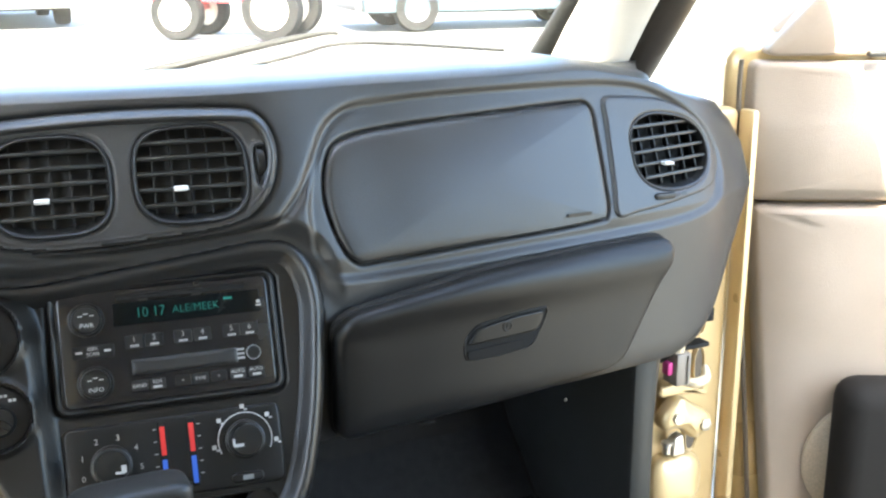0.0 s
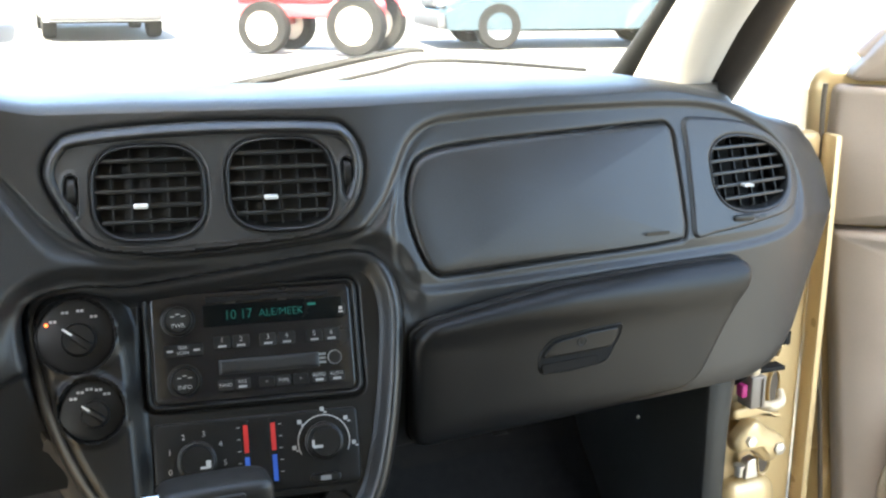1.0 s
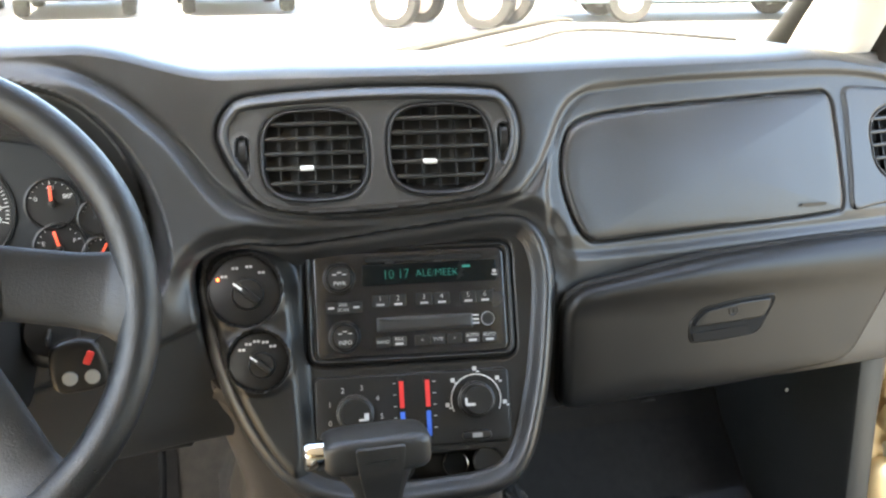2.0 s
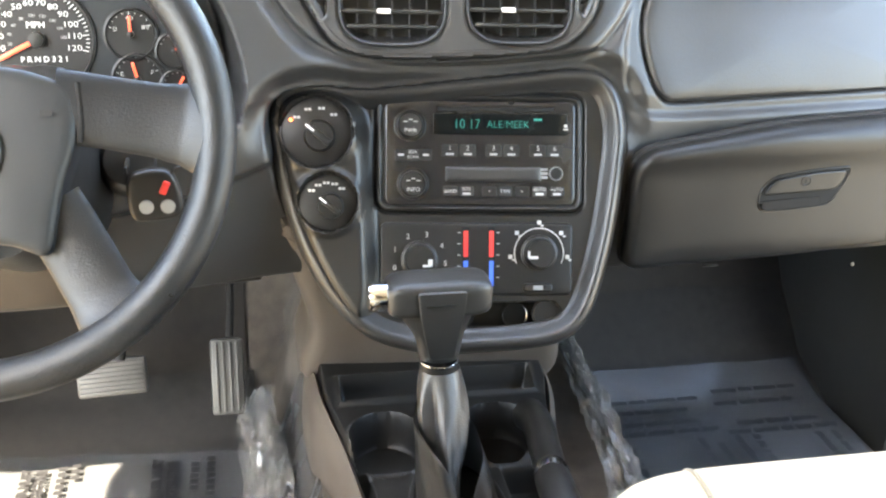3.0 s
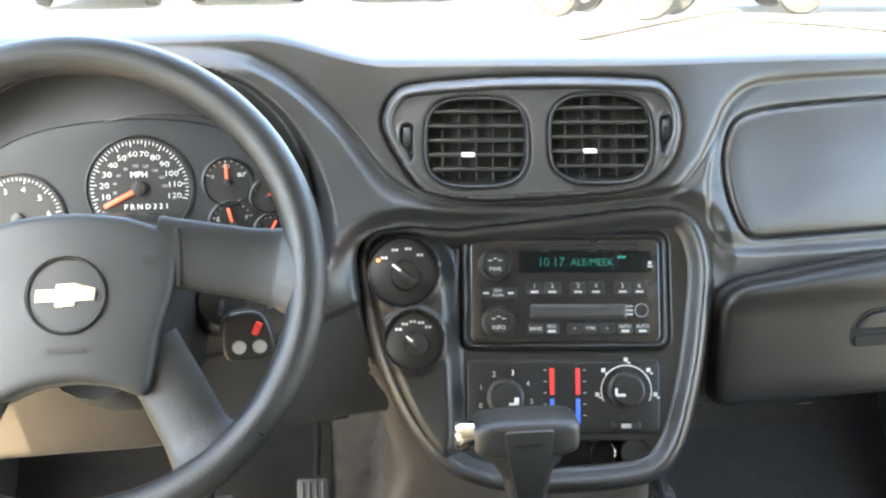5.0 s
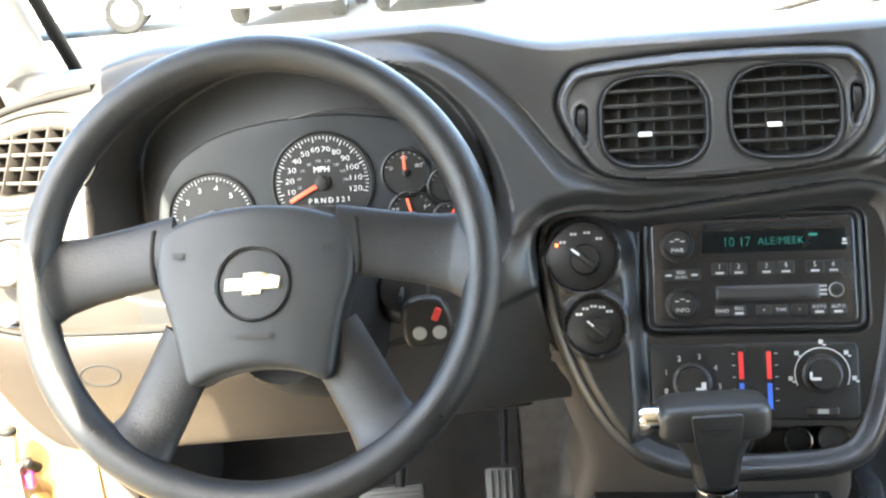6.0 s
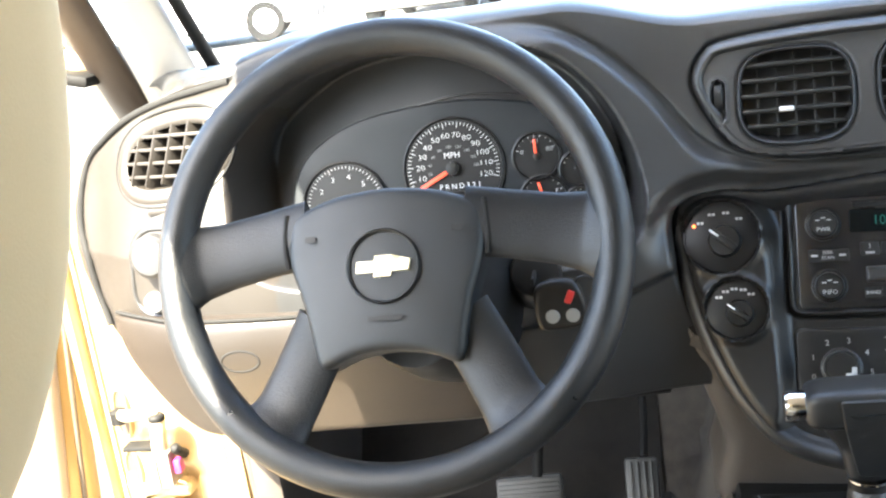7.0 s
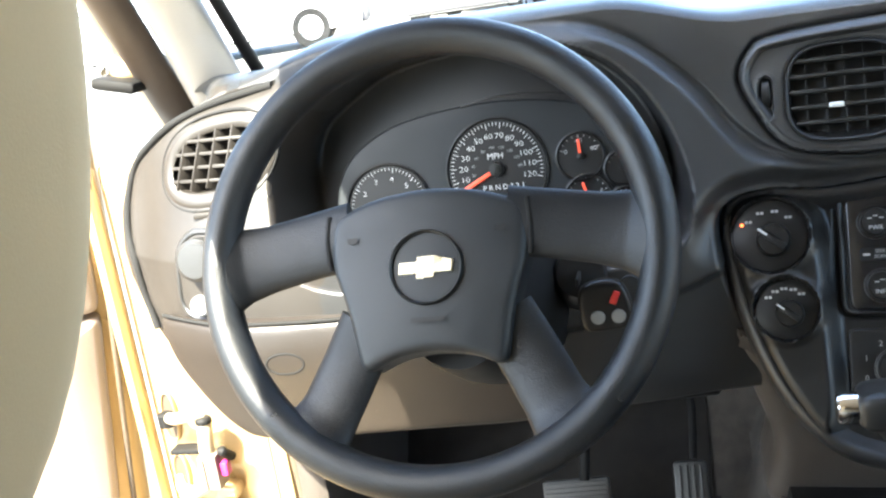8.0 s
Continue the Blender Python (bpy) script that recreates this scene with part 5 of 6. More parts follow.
def film_folds():
    """Crumpled edges of the film pushed up along the tunnel."""
    runs = (("driver", [(-0.234, 0.262, 0.060), (-0.233, 0.20, 0.068), (-0.229, 0.12, 0.06), (-0.226, 0.0, 0.055), (-0.225, -0.20, 0.055)], 1),
            ("passenger", [(0.186, 0.26, 0.150), (0.172, 0.14, 0.158), (0.150, 0.0, 0.172), (0.136, -0.117, 0.178), (0.122, -0.22, 0.178)], -1))
    for which, ctrl, lean in runs:
        f = thing("film_fold", ctrl[0], "crinkled clear plastic film bunched along the tunnel on the " + which + " side", "plastic film", "film folds")
        mid = smooth_path(ctrl, 110)
        for k in range(3):
            n0, n1 = ((0, 110), (8, 52), (46, 100))[k]
            rows = []
            for i in range(n0, n1):
                p, row = mid[i], []
                for j in range(14):
                    u = j / 13 - 0.5
                    q = (p.y * 16 + k * 5, u * 4.5 + p.y * 9, k + lean * 4.0)
                    crease = 1 - 2 * abs(noise.noise(q)) + 0.5 * (1 - 2 * abs(noise.noise((q[0] * 2.3, q[1] * 2.1, q[2] + 9))))
                    row.append((p.x + 0.042 * u + 0.008 * (k - 1) + 0.004 * noise.noise((p.y * 30, u * 9, 2.0)), p.y, p.z + 0.021 * crease * (1 - abs(u)) + lean * 0.055 * u + 0.005 * k))
                rows.append(row)
            A = np.array(rows)
            part("crease", sheet(A[:, :, 0], A[:, :, 1], A[:, :, 2]), FILM_FOLD, f, sharp=28)


film_folds()


def pedals():
    b = thing("brake_pedal", (-0.416, 0.27, 0.12), "worn grey rubber brake pedal with ribs", "pedal")
    m = pose(-0.416, 0.255, 0.124, -24, -3)
    part("pad", box((0, 0, 0), (0.088, 0.014, 0.048), 0.005, m), PEDAL, b)
    for i in range(7):
        part("rib", box((0, -0.008, -0.018 + i * 0.0060), (0.080, 0.004, 0.0035), 0.001, m), PEDAL, b)
    part("arm", tube([(-0.405, 0.26, 0.145), (-0.40, 0.30, 0.22), (-0.40, 0.36, 0.34), (-0.40, 0.40, 0.44)], 0.007, 20, 10), RUBBER, b)
    g = thing("accelerator_pedal", (-0.274, 0.30, 0.04), "tall worn grey rubber accelerator pedal", "pedal")
    m = pose(-0.271, 0.285, 0.096, -26, 0, 0)
    part("pad", box((0, 0, 0), (0.044, 0.012, 0.103), 0.005, m), PEDAL, g)
    for i in range(4):
        part("rib", box((-0.0135 + i * 0.009, -0.007, 0), (0.0035, 0.004, 0.092), 0.001, m), PEDAL, g)
    part("arm", tube([(-0.266, 0.305, 0.146), (-0.265, 0.36, 0.22), (-0.30, 0.40, 0.30), (-0.31, 0.42, 0.40)], 0.005, 20, 8), RUBBER, g)


pedals()


# ---- centre console, gear lever, hand brake ----
def console():
    c = thing("centre_console", (XC, -0.2, 0.0), "black plastic centre console with cup holders between the seats", "console")
    cups = ((-0.107, -0.082, 0.0375), (0.012, -0.078, 0.0365))
    xs, ys = np.linspace(-0.185, 0.105, 200), np.linspace(-0.56, 0.075, 400)
    X, Y = np.meshgrid(xs, ys)
    half = np.interp(Y, [-0.56, -0.20, -0.12, -0.085, 0.0, 0.075], [0.094, 0.094, 0.096, 0.114, 0.132, 0.134])
    e = np.abs(X - XC) - half
    Z = 0.204 + 0.026 * ease(Y, -0.118, -0.092)
    Z = Z + 0.012 * ease(Y, -0.03, 0.02)
    tray = np.maximum(np.abs(X - XC) - 0.106, np.abs(Y + 0.002) - 0.017)
    Z = Z + 0.004 * np.exp(-(tray / 0.004) ** 2) - 0.026 * ease(-tray, -0.001, 0.004)
    for cx, cy, r in cups:
        d = np.hypot(X - cx, Y - cy) - r
        Z = Z + 0.004 * np.exp(-(d / 0.003) ** 2) * ease(Y, -0.11, -0.085) - 0.040 * ease(-d, -0.001, 0.004)
    d = np.maximum(np.abs(X - 0.030) - 0.024, np.abs(Y + 0.27) - 0.15)
    Z = Z - 0.030 * ease(-d, -0.002, 0.006)
    Z = Z - 0.16 * ease(e, -0.010, 0.006)
    body = part("console_top", sheet(X, Y, Z, e < 0.004), SATIN, c, "black console top with cup holders", sharp=60)
    for s in (-1, 1):
        pts = [(XC + s * 0.131, 0.09, 0.150), (XC + s * 0.127, 0.0, 0.150), (XC + s * 0.107, -0.10, 0.132), (XC + s * 0.092, -0.25, 0.120), (XC + s * 0.088, -0.55, 0.120)]
        bm = tube(pts, 0.012, 40, 12, flat=6.5)
        part("console_side", bm, TRIM_DARK, c, "brown-grey console side")
    part("stack_skirt", pad(closed_curve([(-0.205, 0.44), (-0.175, 0.30), (-0.165, 0.20), (0.085, 0.20), (0.105, 0.30), (0.118, 0.36), (0.02, 0.37), (-0.10, 0.37)], 60), lambda x, z: 0.020 - 0.10 * (x + 0.04) - 0.30 * (z - 0.30), 0.0, 0.02, 0.10), TRIM_DARK, c, "brown-grey panel below the stack")
    a = thing("armrest", (-0.055, -0.62, 0.31), "dark blue-grey padded console armrest lid", "armrest")
    part("lid", blob((-0.055, -0.635, 0.345), (0.098, 0.196, 0.050), 3.8, 3.6, 56, 24), SATIN_PAD, a)
    part("bin", box((-0.055, -0.64, 0.25), (0.165, 0.33, 0.11), 0.02), SATIN, a)


TRIM_DARK = material("console_side_trim", (0.041, 0.034, 0.028), 0.6, vary=0.12, scale=12, grain=0.4)
console()


def gear_lever():
    g = thing("gear_lever", (-0.05, -0.15, 0.20), "black gear lever with a T-shaped grip and leather boot", "gear lever")
    part("grip", blob((-0.070, -0.140, 0.4175), (0.0485, 0.0225, 0.0175), 5.0, 5.0, 56, 28), GRIP, g, "black T-shaped grip")
    front = lambda x, z: float(np.interp(z, [0.351, 0.379, 0.395, 0.405, 0.428, 0.4350], [-0.1545, -0.1575, -0.1610, -0.1628, -0.1628, -0.1560]))
    part("grip_insert", pad(rounded([(-0.0925, 0.4290), (-0.0475, 0.4290), (-0.050, 0.403), (-0.0555, 0.357), (-0.0785, 0.357), (-0.089, 0.403)], 0.004, 4, 0.006), front, 0.0016, 0.001, 0.006), GRIP, g, "smooth black front insert of the grip")
    part("release_button", lathe([(0.0135, 0.0), (0.0138, 0.012), (0.0120, 0.0165), (0, 0.0172)], pose(-0.1170, -0.140, 0.4165, 0, -90, 0), 32), CHROME, g, "chrome release button")
    neck = tube([(-0.070, -0.140, 0.415), (-0.0695, -0.141, 0.400), (-0.068, -0.142, 0.378), (-0.0675, -0.143, 0.351)], [0.043, 0.036, 0.0235, 0.0175], 24, 24, flat=0.62, up=(0, 1, 0))
    part("neck", neck, GRIP, g)
    part("collar", lathe([(0.0172, -0.012), (0.0176, -0.010), (0.0182, 0.004), (0.0172, 0.005)], pose(-0.0675, -0.143, 0.345), 32), BLACK, g)
    part("collar_ring", lathe([(0.0180, -0.001), (0.0190, -0.0005), (0.0190, 0.0008), (0.0180, 0.0012)], pose(-0.0675, -0.143, 0.3505), 32), CHROME, g, "thin chrome ring")
    bm = bmesh.new()                                    # the inner sleeve, gathered under the collar
    n, seg, rings = 40, 64, []
    for i in range(n + 1):
        f = i / n
        ring = []
        for k in range(seg):
            a = 2 * math.pi * k / seg
            front = ((a + math.pi / 2 + 0.25 * f + math.pi) % (2 * math.pi)) - math.pi
            left = ((a + math.pi / 2 + 1.0 - 0.5 * f + math.pi) % (2 * math.pi)) - math.pi
            fold = 0.30 * f * math.exp(-(front / 0.22) ** 2) - 0.32 * math.sin(math.pi * min(1, f * 1.1)) * math.exp(-((front + 0.55) / 0.20) ** 2) + 0.22 * math.sin(math.pi * f) * math.exp(-(left / 0.25) ** 2)
            fold += 0.05 * math.sin(5 * a + 7 * f) * math.sin(math.pi * f) + 0.03 * math.sin(11 * a - 9 * f) * f
            rx = 0.0185 + 0.007 * math.sin(math.pi * min(1, f * 1.3)) - 0.008 * f * f
            ry = 0.0180 + 0.012 * f
            ring.append(bm.verts.new((-0.0665 + 0.004 * f + rx * (1 + fold) * math.cos(a), -0.143 - 0.036 * f + ry * (1 + fold) * math.sin(a), 0.343 - 0.115 * f + 0.004 * f * math.sin(3 * a))))
        rings.append(ring)
    for a, b in zip(rings, rings[1:]):
        for k in range(seg):
            bm.faces.new((a[k], a[(k + 1) % seg], b[(k + 1) % seg], b[k]))
    part("boot_sleeve", bm, BOOT, g, "gathered black leather sleeve")
    bm = bmesh.new()                                    # the outer skirt, open like petals towards the front
    n, seg, rings = 24, 80, []
    for i in range(n + 1):
        f = i / n
        ring = []
        for k in range(seg):
            a = 2 * math.pi * k / seg
            notch = ((a + math.pi / 2 - 0.30 + math.pi) % (2 * math.pi)) - math.pi
            top = 0.288 - 0.052 * math.exp(-(notch / 0.55) ** 2) - 0.010 * math.cos(a)
            lean = 1 - 0.22 * f - 0.20 * math.sin(math.pi * f) * math.exp(-(notch / 0.28) ** 2) + 0.09 * math.sin(math.pi * f) * math.exp(-((notch - 0.55) / 0.25) ** 2)
            lean += 0.025 * math.sin(7 * a + 5 * f) * f
            ring.append(bm.verts.new((-0.050 - 0.012 * f + 0.040 * lean * math.cos(a), -0.178 + 0.008 * f + 0.070 * lean * math.sin(a), 0.204 + (top - 0.204) * f)))
        rings.append(ring)
    for a, b in zip(rings, rings[1:]):
        for k in range(seg):
            bm.faces.new((a[k], a[(k + 1) % seg], b[(k + 1) % seg], b[k]))
    bmesh.ops.solidify(bm, geom=bm.faces[:], thickness=0.0016)
    part("boot_skirt", bm, BOOT, g, "folded black leather boot skirt", sharp=70)
    part("boot_frame", tube([(-0.050 + 0.043 * math.cos(a), -0.178 + 0.073 * math.sin(a), 0.206) for a in (2 * math.pi * i / 16 for i in range(16))], 0.0045, 64, 10, True), SATIN, g, "black plastic frame round the boot")
    h = thing("hand_brake", (0.052, -0.2, 0.21), "black hand brake lever in a console slot", "hand brake")
    part("lever", tube([(0.052, -0.055, 0.222), (0.045, -0.11, 0.245), (0.034, -0.17, 0.258), (0.027, -0.215, 0.264)], [0.0185, 0.0165, 0.0155, 0.0150], 30, 18), SATIN, h)
    part("collar", tube([(0.0275, -0.212, 0.2640), (0.0262, -0.218, 0.2648), (0.0250, -0.226, 0.2655)], [0.0160, 0.0172, 0.0165], 12, 18), CHROME, h, "bright collar below the grip")
    part("grip", tube([(0.0250, -0.225, 0.2655), (0.022, -0.26, 0.268), (0.018, -0.30, 0.268), (0.014, -0.345, 0.262)], [0.0165, 0.0172, 0.0165, 0.012], 30, 18), SATIN, h)


gear_lever()


# ---- seats ----
def seat(name, cx, label, slant=0.0):
    s = thing(name, (cx, -0.62, 0.0), label, "car seat", "front seats")
    w = 0.258
    part("cushion", blob((cx, -0.615, 0.280), (w, 0.272, 0.105), 5.5, 9.0, 120, 30), CLOTH, s, "pale beige cloth cushion")
    for k in (-1, 1):
        pts = []
        for y in (-0.347, -0.352, -0.362, -0.38, -0.42, -0.50, -0.65, -0.80):
            dx = 0.165 - slant * (y + 0.275)
            q = (abs(dx / w) ** 9 + abs((y + 0.615) / 0.272) ** 9) ** (5.5 / 9)
            pts.append((cx + k * dx, y, 0.280 + 0.105 * max(0, 1 - q) ** (1 / 5.5)))
        part("seam", tube(pts, 0.0018, 90, 8), SEAM, s, "stitched seam")
    part("seat_base", box((cx, -0.62, 0.11), (0.42, 0.42, 0.16), 0.03), BLACK, s, "black seat base")
    bm = blob((0, 0, 0.0), (0.235, 0.070, 0.195), 4.0, 3.4, 56, 30)
    for v in bm.verts:
        v.co.x *= 1 - 0.47 * max(0, (v.co.z + 0.05) / 0.245)
    turn(bm, bm.verts, pose(cx, -0.865, 0.485, -8))
    part("backrest", bm, CLOTH, s, "pale beige cloth backrest")
    part("headrest", blob((0, 0, 0), (0.127, 0.055, 0.147), 2.5, 3.0, 56, 36, pose(cx, -0.870, 0.850, -3)), HEADREST, s, "pale beige headrest")
    for k in (-1, 1):
        part("headrest_post", tube([(cx + k * 0.05, -0.885, 0.64), (cx + k * 0.05, -0.872, 0.76)], 0.006, 6, 10), CHROME, s)
    return s


seat("front_seat", -0.432, "pale beige cloth driver seat with stitched seams")
seat("front_seat", 0.262, "pale beige cloth passenger seat with stitched seams", 0.13)


# ---- body: pillars, windscreen, doors, roof ----
# left-hand seal rubber, lightened to brown to show the sun on it
SUNLIT_SEAL = material("sunlit_pillar_seal", (0.060, 0.044, 0.032), 0.6, vary=0.12)
DARKSEAL = material("dark_door_seal", (0.030, 0.024, 0.019), 0.65, vary=0.12)


def pillar(side):
    s = side
    name = "pillar_right" if s > 0 else "pillar_left"
    p = thing(name, (XC + s * 0.74, 0.36, 0.66), "pale grey windscreen pillar trim with a dark door seal", "pillar", "", "structure")
    base, mid, top = Vector((XC + 0.725, 0.37, 0.66)), Vector((XC + 0.695, 0.13, 0.90)), Vector((XC + 0.61, -0.16, 1.16))
    if s < 0:
        base, mid, top = Vector((-0.836, 0.37, 0.66)), Vector((-0.800, 0.115, 0.90)), Vector((-0.757, -0.16, 1.16))
    part("pillar_trim", tube([base, (base + mid) / 2 + Vector((0, 0, 0.012)), mid, (mid + top) / 2 + Vector((0, 0, 0.01)), top], [0.055, 0.050, 0.046, 0.044, 0.044] if s > 0 else [0.040, 0.036, 0.034, 0.034, 0.034], 40, 20, flat=0.75, up=(s * 0.5, 1, 0.4)), PILLAR, p)
    d = Vector((s * 0.078, 0.0, -0.012)) if s > 0 else Vector((-0.066, 0.0, -0.010))
    part("door_seal", tube([base + d, mid + d * 0.95, top + d * 0.9], [0.034, 0.030, 0.028] if s > 0 else [0.027, 0.025, 0.024], 40, 14, flat=0.8, up=(0, 1, 0.4)), DARKSEAL if s > 0 else SUNLIT_SEAL, p, "dark rubber door seal")
    d = Vector((s * 0.104, 0.06, -0.02))
    part("pillar_skin", tube([base + d, mid + d, top + d], [0.024, 0.022, 0.022], 40, 14, flat=1.0, up=(0, 1, 0.4)), PAINT, p, "gold painted pillar")
    e = Vector((-0.040, 0.035, 0.005)) if s > 0 else Vector((0.050, 0.010, 0.005))
    part("glass_border", tube([base + e + Vector((0, 0.05, -0.01)), mid + e, top + e], [0.020, 0.014, 0.012] if s > 0 else [0.010, 0.008, 0.008], 40, 10), RUBBER, p, "black windscreen border")


pillar(1)
pillar(-1)


def windscreen():
    xs = np.linspace(-1, 1, 40)
    f = np.linspace(0, 1, 24)
    T, F = np.meshgrid(xs, f)
    X = XC + T * (0.735 - 0.13 * F)
    Y = 0.56 - 0.68 * F - 0.10 * T ** 2
    Z = 0.672 + 0.50 * F
    bm = sheet(X, Y, Z)
    bmesh.ops.solidify(bm, geom=bm.faces[:], thickness=0.004)
    g = part("windscreen", bm, VEILED)
    g.visible_shadow = False
    tagged(g, "clear laminated windscreen", "windscreen", kind="structure")
    sh = thing("windscreen_frame", (XC, 0.55, 0.66), "black border along the windscreen base", "window frame", "", "structure")
    pts = [(XC + t * 0.74, 0.540 - 0.10 * t * t, 0.690 + 0.012 * max(t, 0) + 0.008 * min(t + 0.3, 0)) for t in (-1, -0.8, -0.5, -0.2, 0, 0.2, 0.5, 0.8, 1)]
    part("lower_border", tube(pts, 0.0055, 60, 8, flat=0.8), RUBBER, sh)
    cw = [(XC + t * 0.74, 0.66 - 0.10 * t * t, 0.645) for t in (-1, -0.5, 0, 0.5, 1)]
    part("cowl", tube(cw, 0.055, 60, 12, flat=0.3), RUBBER, sh, "black plastic cowl")
    for name, pts in (("wiper", [(0.07, 0.62, 0.679), (0.25, 0.55, 0.722), (0.335, 0.50, 0.742), (0.36, 0.49, 0.742)]), ("wiper", [(-0.66, 0.60, 0.672), (-0.48, 0.60, 0.685), (-0.28, 0.60, 0.685), (-0.10, 0.61, 0.684)])):
        w = thing(name, pts[0], "black wiper arm and blade at the windscreen base", "wiper", "wipers")
        part("arm", tube(pts, [0.008, 0.006, 0.004, 0.0025], 30, 8), RUBBER, w)
        q = [(x + 0.05, y - 0.012, z - 0.014) for x, y, z in pts]
        part("blade", tube([q[0], q[1], q[2], (q[3][0] + 0.24, q[3][1] + 0.05, q[3][2] - 0.024)], 0.0032, 30, 8), RUBBER, w)


windscreen()


def bonnet():
    b = thing("bonnet", (XC, 1.2, 0.55), "gold painted car bonnet in the sun", "bonnet")
    X, Y = np.meshgrid(np.linspace(-0.78, 0.70, 40), np.linspace(0.70, 1.75, 30))
    Z = 0.60 - 0.05 * ((X - XC) / 0.74) ** 4 - 0.16 * ((Y - 0.7) / 1.05) ** 2.4 - 0.015 * np.exp(-((np.abs(X - XC) - 0.45) / 0.03) ** 2)
    part("bonnet_panel", sheet(X, Y, Z), PAINT, b)


bonnet()


def roof():
    T, Y = np.meshgrid(np.linspace(-1, 1, 30), np.linspace(-2.7, -0.11, 30))
    # the roof is out of view; its uneven widths are set to shape the sunlight
    X = XC + np.where(T > 0, 0.80, np.interp(Y, [-2.7, -0.22, -0.11], [0.73, 0.73, 0.70])) * T
    Z = 1.215 - 0.05 * np.abs(T) ** 3 - 0.02 * ((Y + 1.4) / 1.3) ** 2
    bm = sheet(X, Y, Z)
    r = bmesh.ops.solidify(bm, geom=bm.faces[:], thickness=0.03)
    tagged(part("roof", bm, HEADLINER), "pale cloth-lined car roof", "roof", kind="structure")
    for s, n in ((1, "wall_right"), (-1, "wall_left")):
        bm = box((XC + s * 0.80, -1.85, 0.30), (0.06, 1.62, 0.80), 0.02)
        box((XC + s * 0.775, -1.03, 0.80), (0.07, 0.12, 0.86), 0.02, bm=bm)
        box((XC + s * 0.74, -2.00, 0.94), (0.07, 0.12, 0.56), 0.02, bm=bm)
        box((XC + s * 0.74, -2.62, 0.94), (0.07, 0.14, 0.56), 0.02, bm=bm)
        # opaque pane out of view, added to keep rear light off the dash
        pane = part("window_right" if s > 0 else "window_left", box((XC + s * 0.735, -1.85, 0.93), (0.012, 1.50, 0.50), 0.003), DARKGLASS)
        tagged(pane, "opaque dark pane closing the unseen rear side window", "window", kind="structure")
        tagged(part(n, bm, TRIM), "beige rear side wall with window posts", "wall", kind="structure")
    bm = box((XC, -2.68, 0.25), (1.54, 0.08, 0.90), 0.02)
    tagged(part("wall_back", bm, TRIM), "beige tailgate lining", "wall", kind="structure")
    # likewise unseen and opaque, blocking light from the back
    tagged(part("window_back", box((XC, -2.66, 0.93), (1.36, 0.012, 0.50), 0.003), DARKGLASS), "opaque dark pane closing the unseen tailgate window", "window", kind="structure")
    b = thing("rear_bench", (XC, -1.7, 0.0), "pale beige cloth rear bench seat", "car seat")
    part("cushion", blob((XC, -1.62, 0.30), (0.62, 0.25, 0.10), 4, 5, 60, 20), CLOTH, b)
    part("backrest", blob((0, 0, 0), (0.62, 0.07, 0.30), 4, 4, 60, 20, pose(XC, -1.92, 0.62, -14)), CLOTH, b)
    part("bench_base", box((XC, -1.65, 0.11), (1.1, 0.4, 0.22), 0.03), CARPET, b)
    for s, n in ((1, "sill_right"), (-1, "sill_left")):
        tagged(part(n, box((XC + s * 0.79, -0.40, -0.02), (0.12, 1.30, 0.13), 0.03), PAINT), "gold painted door sill", "sill", kind="structure")


roof()


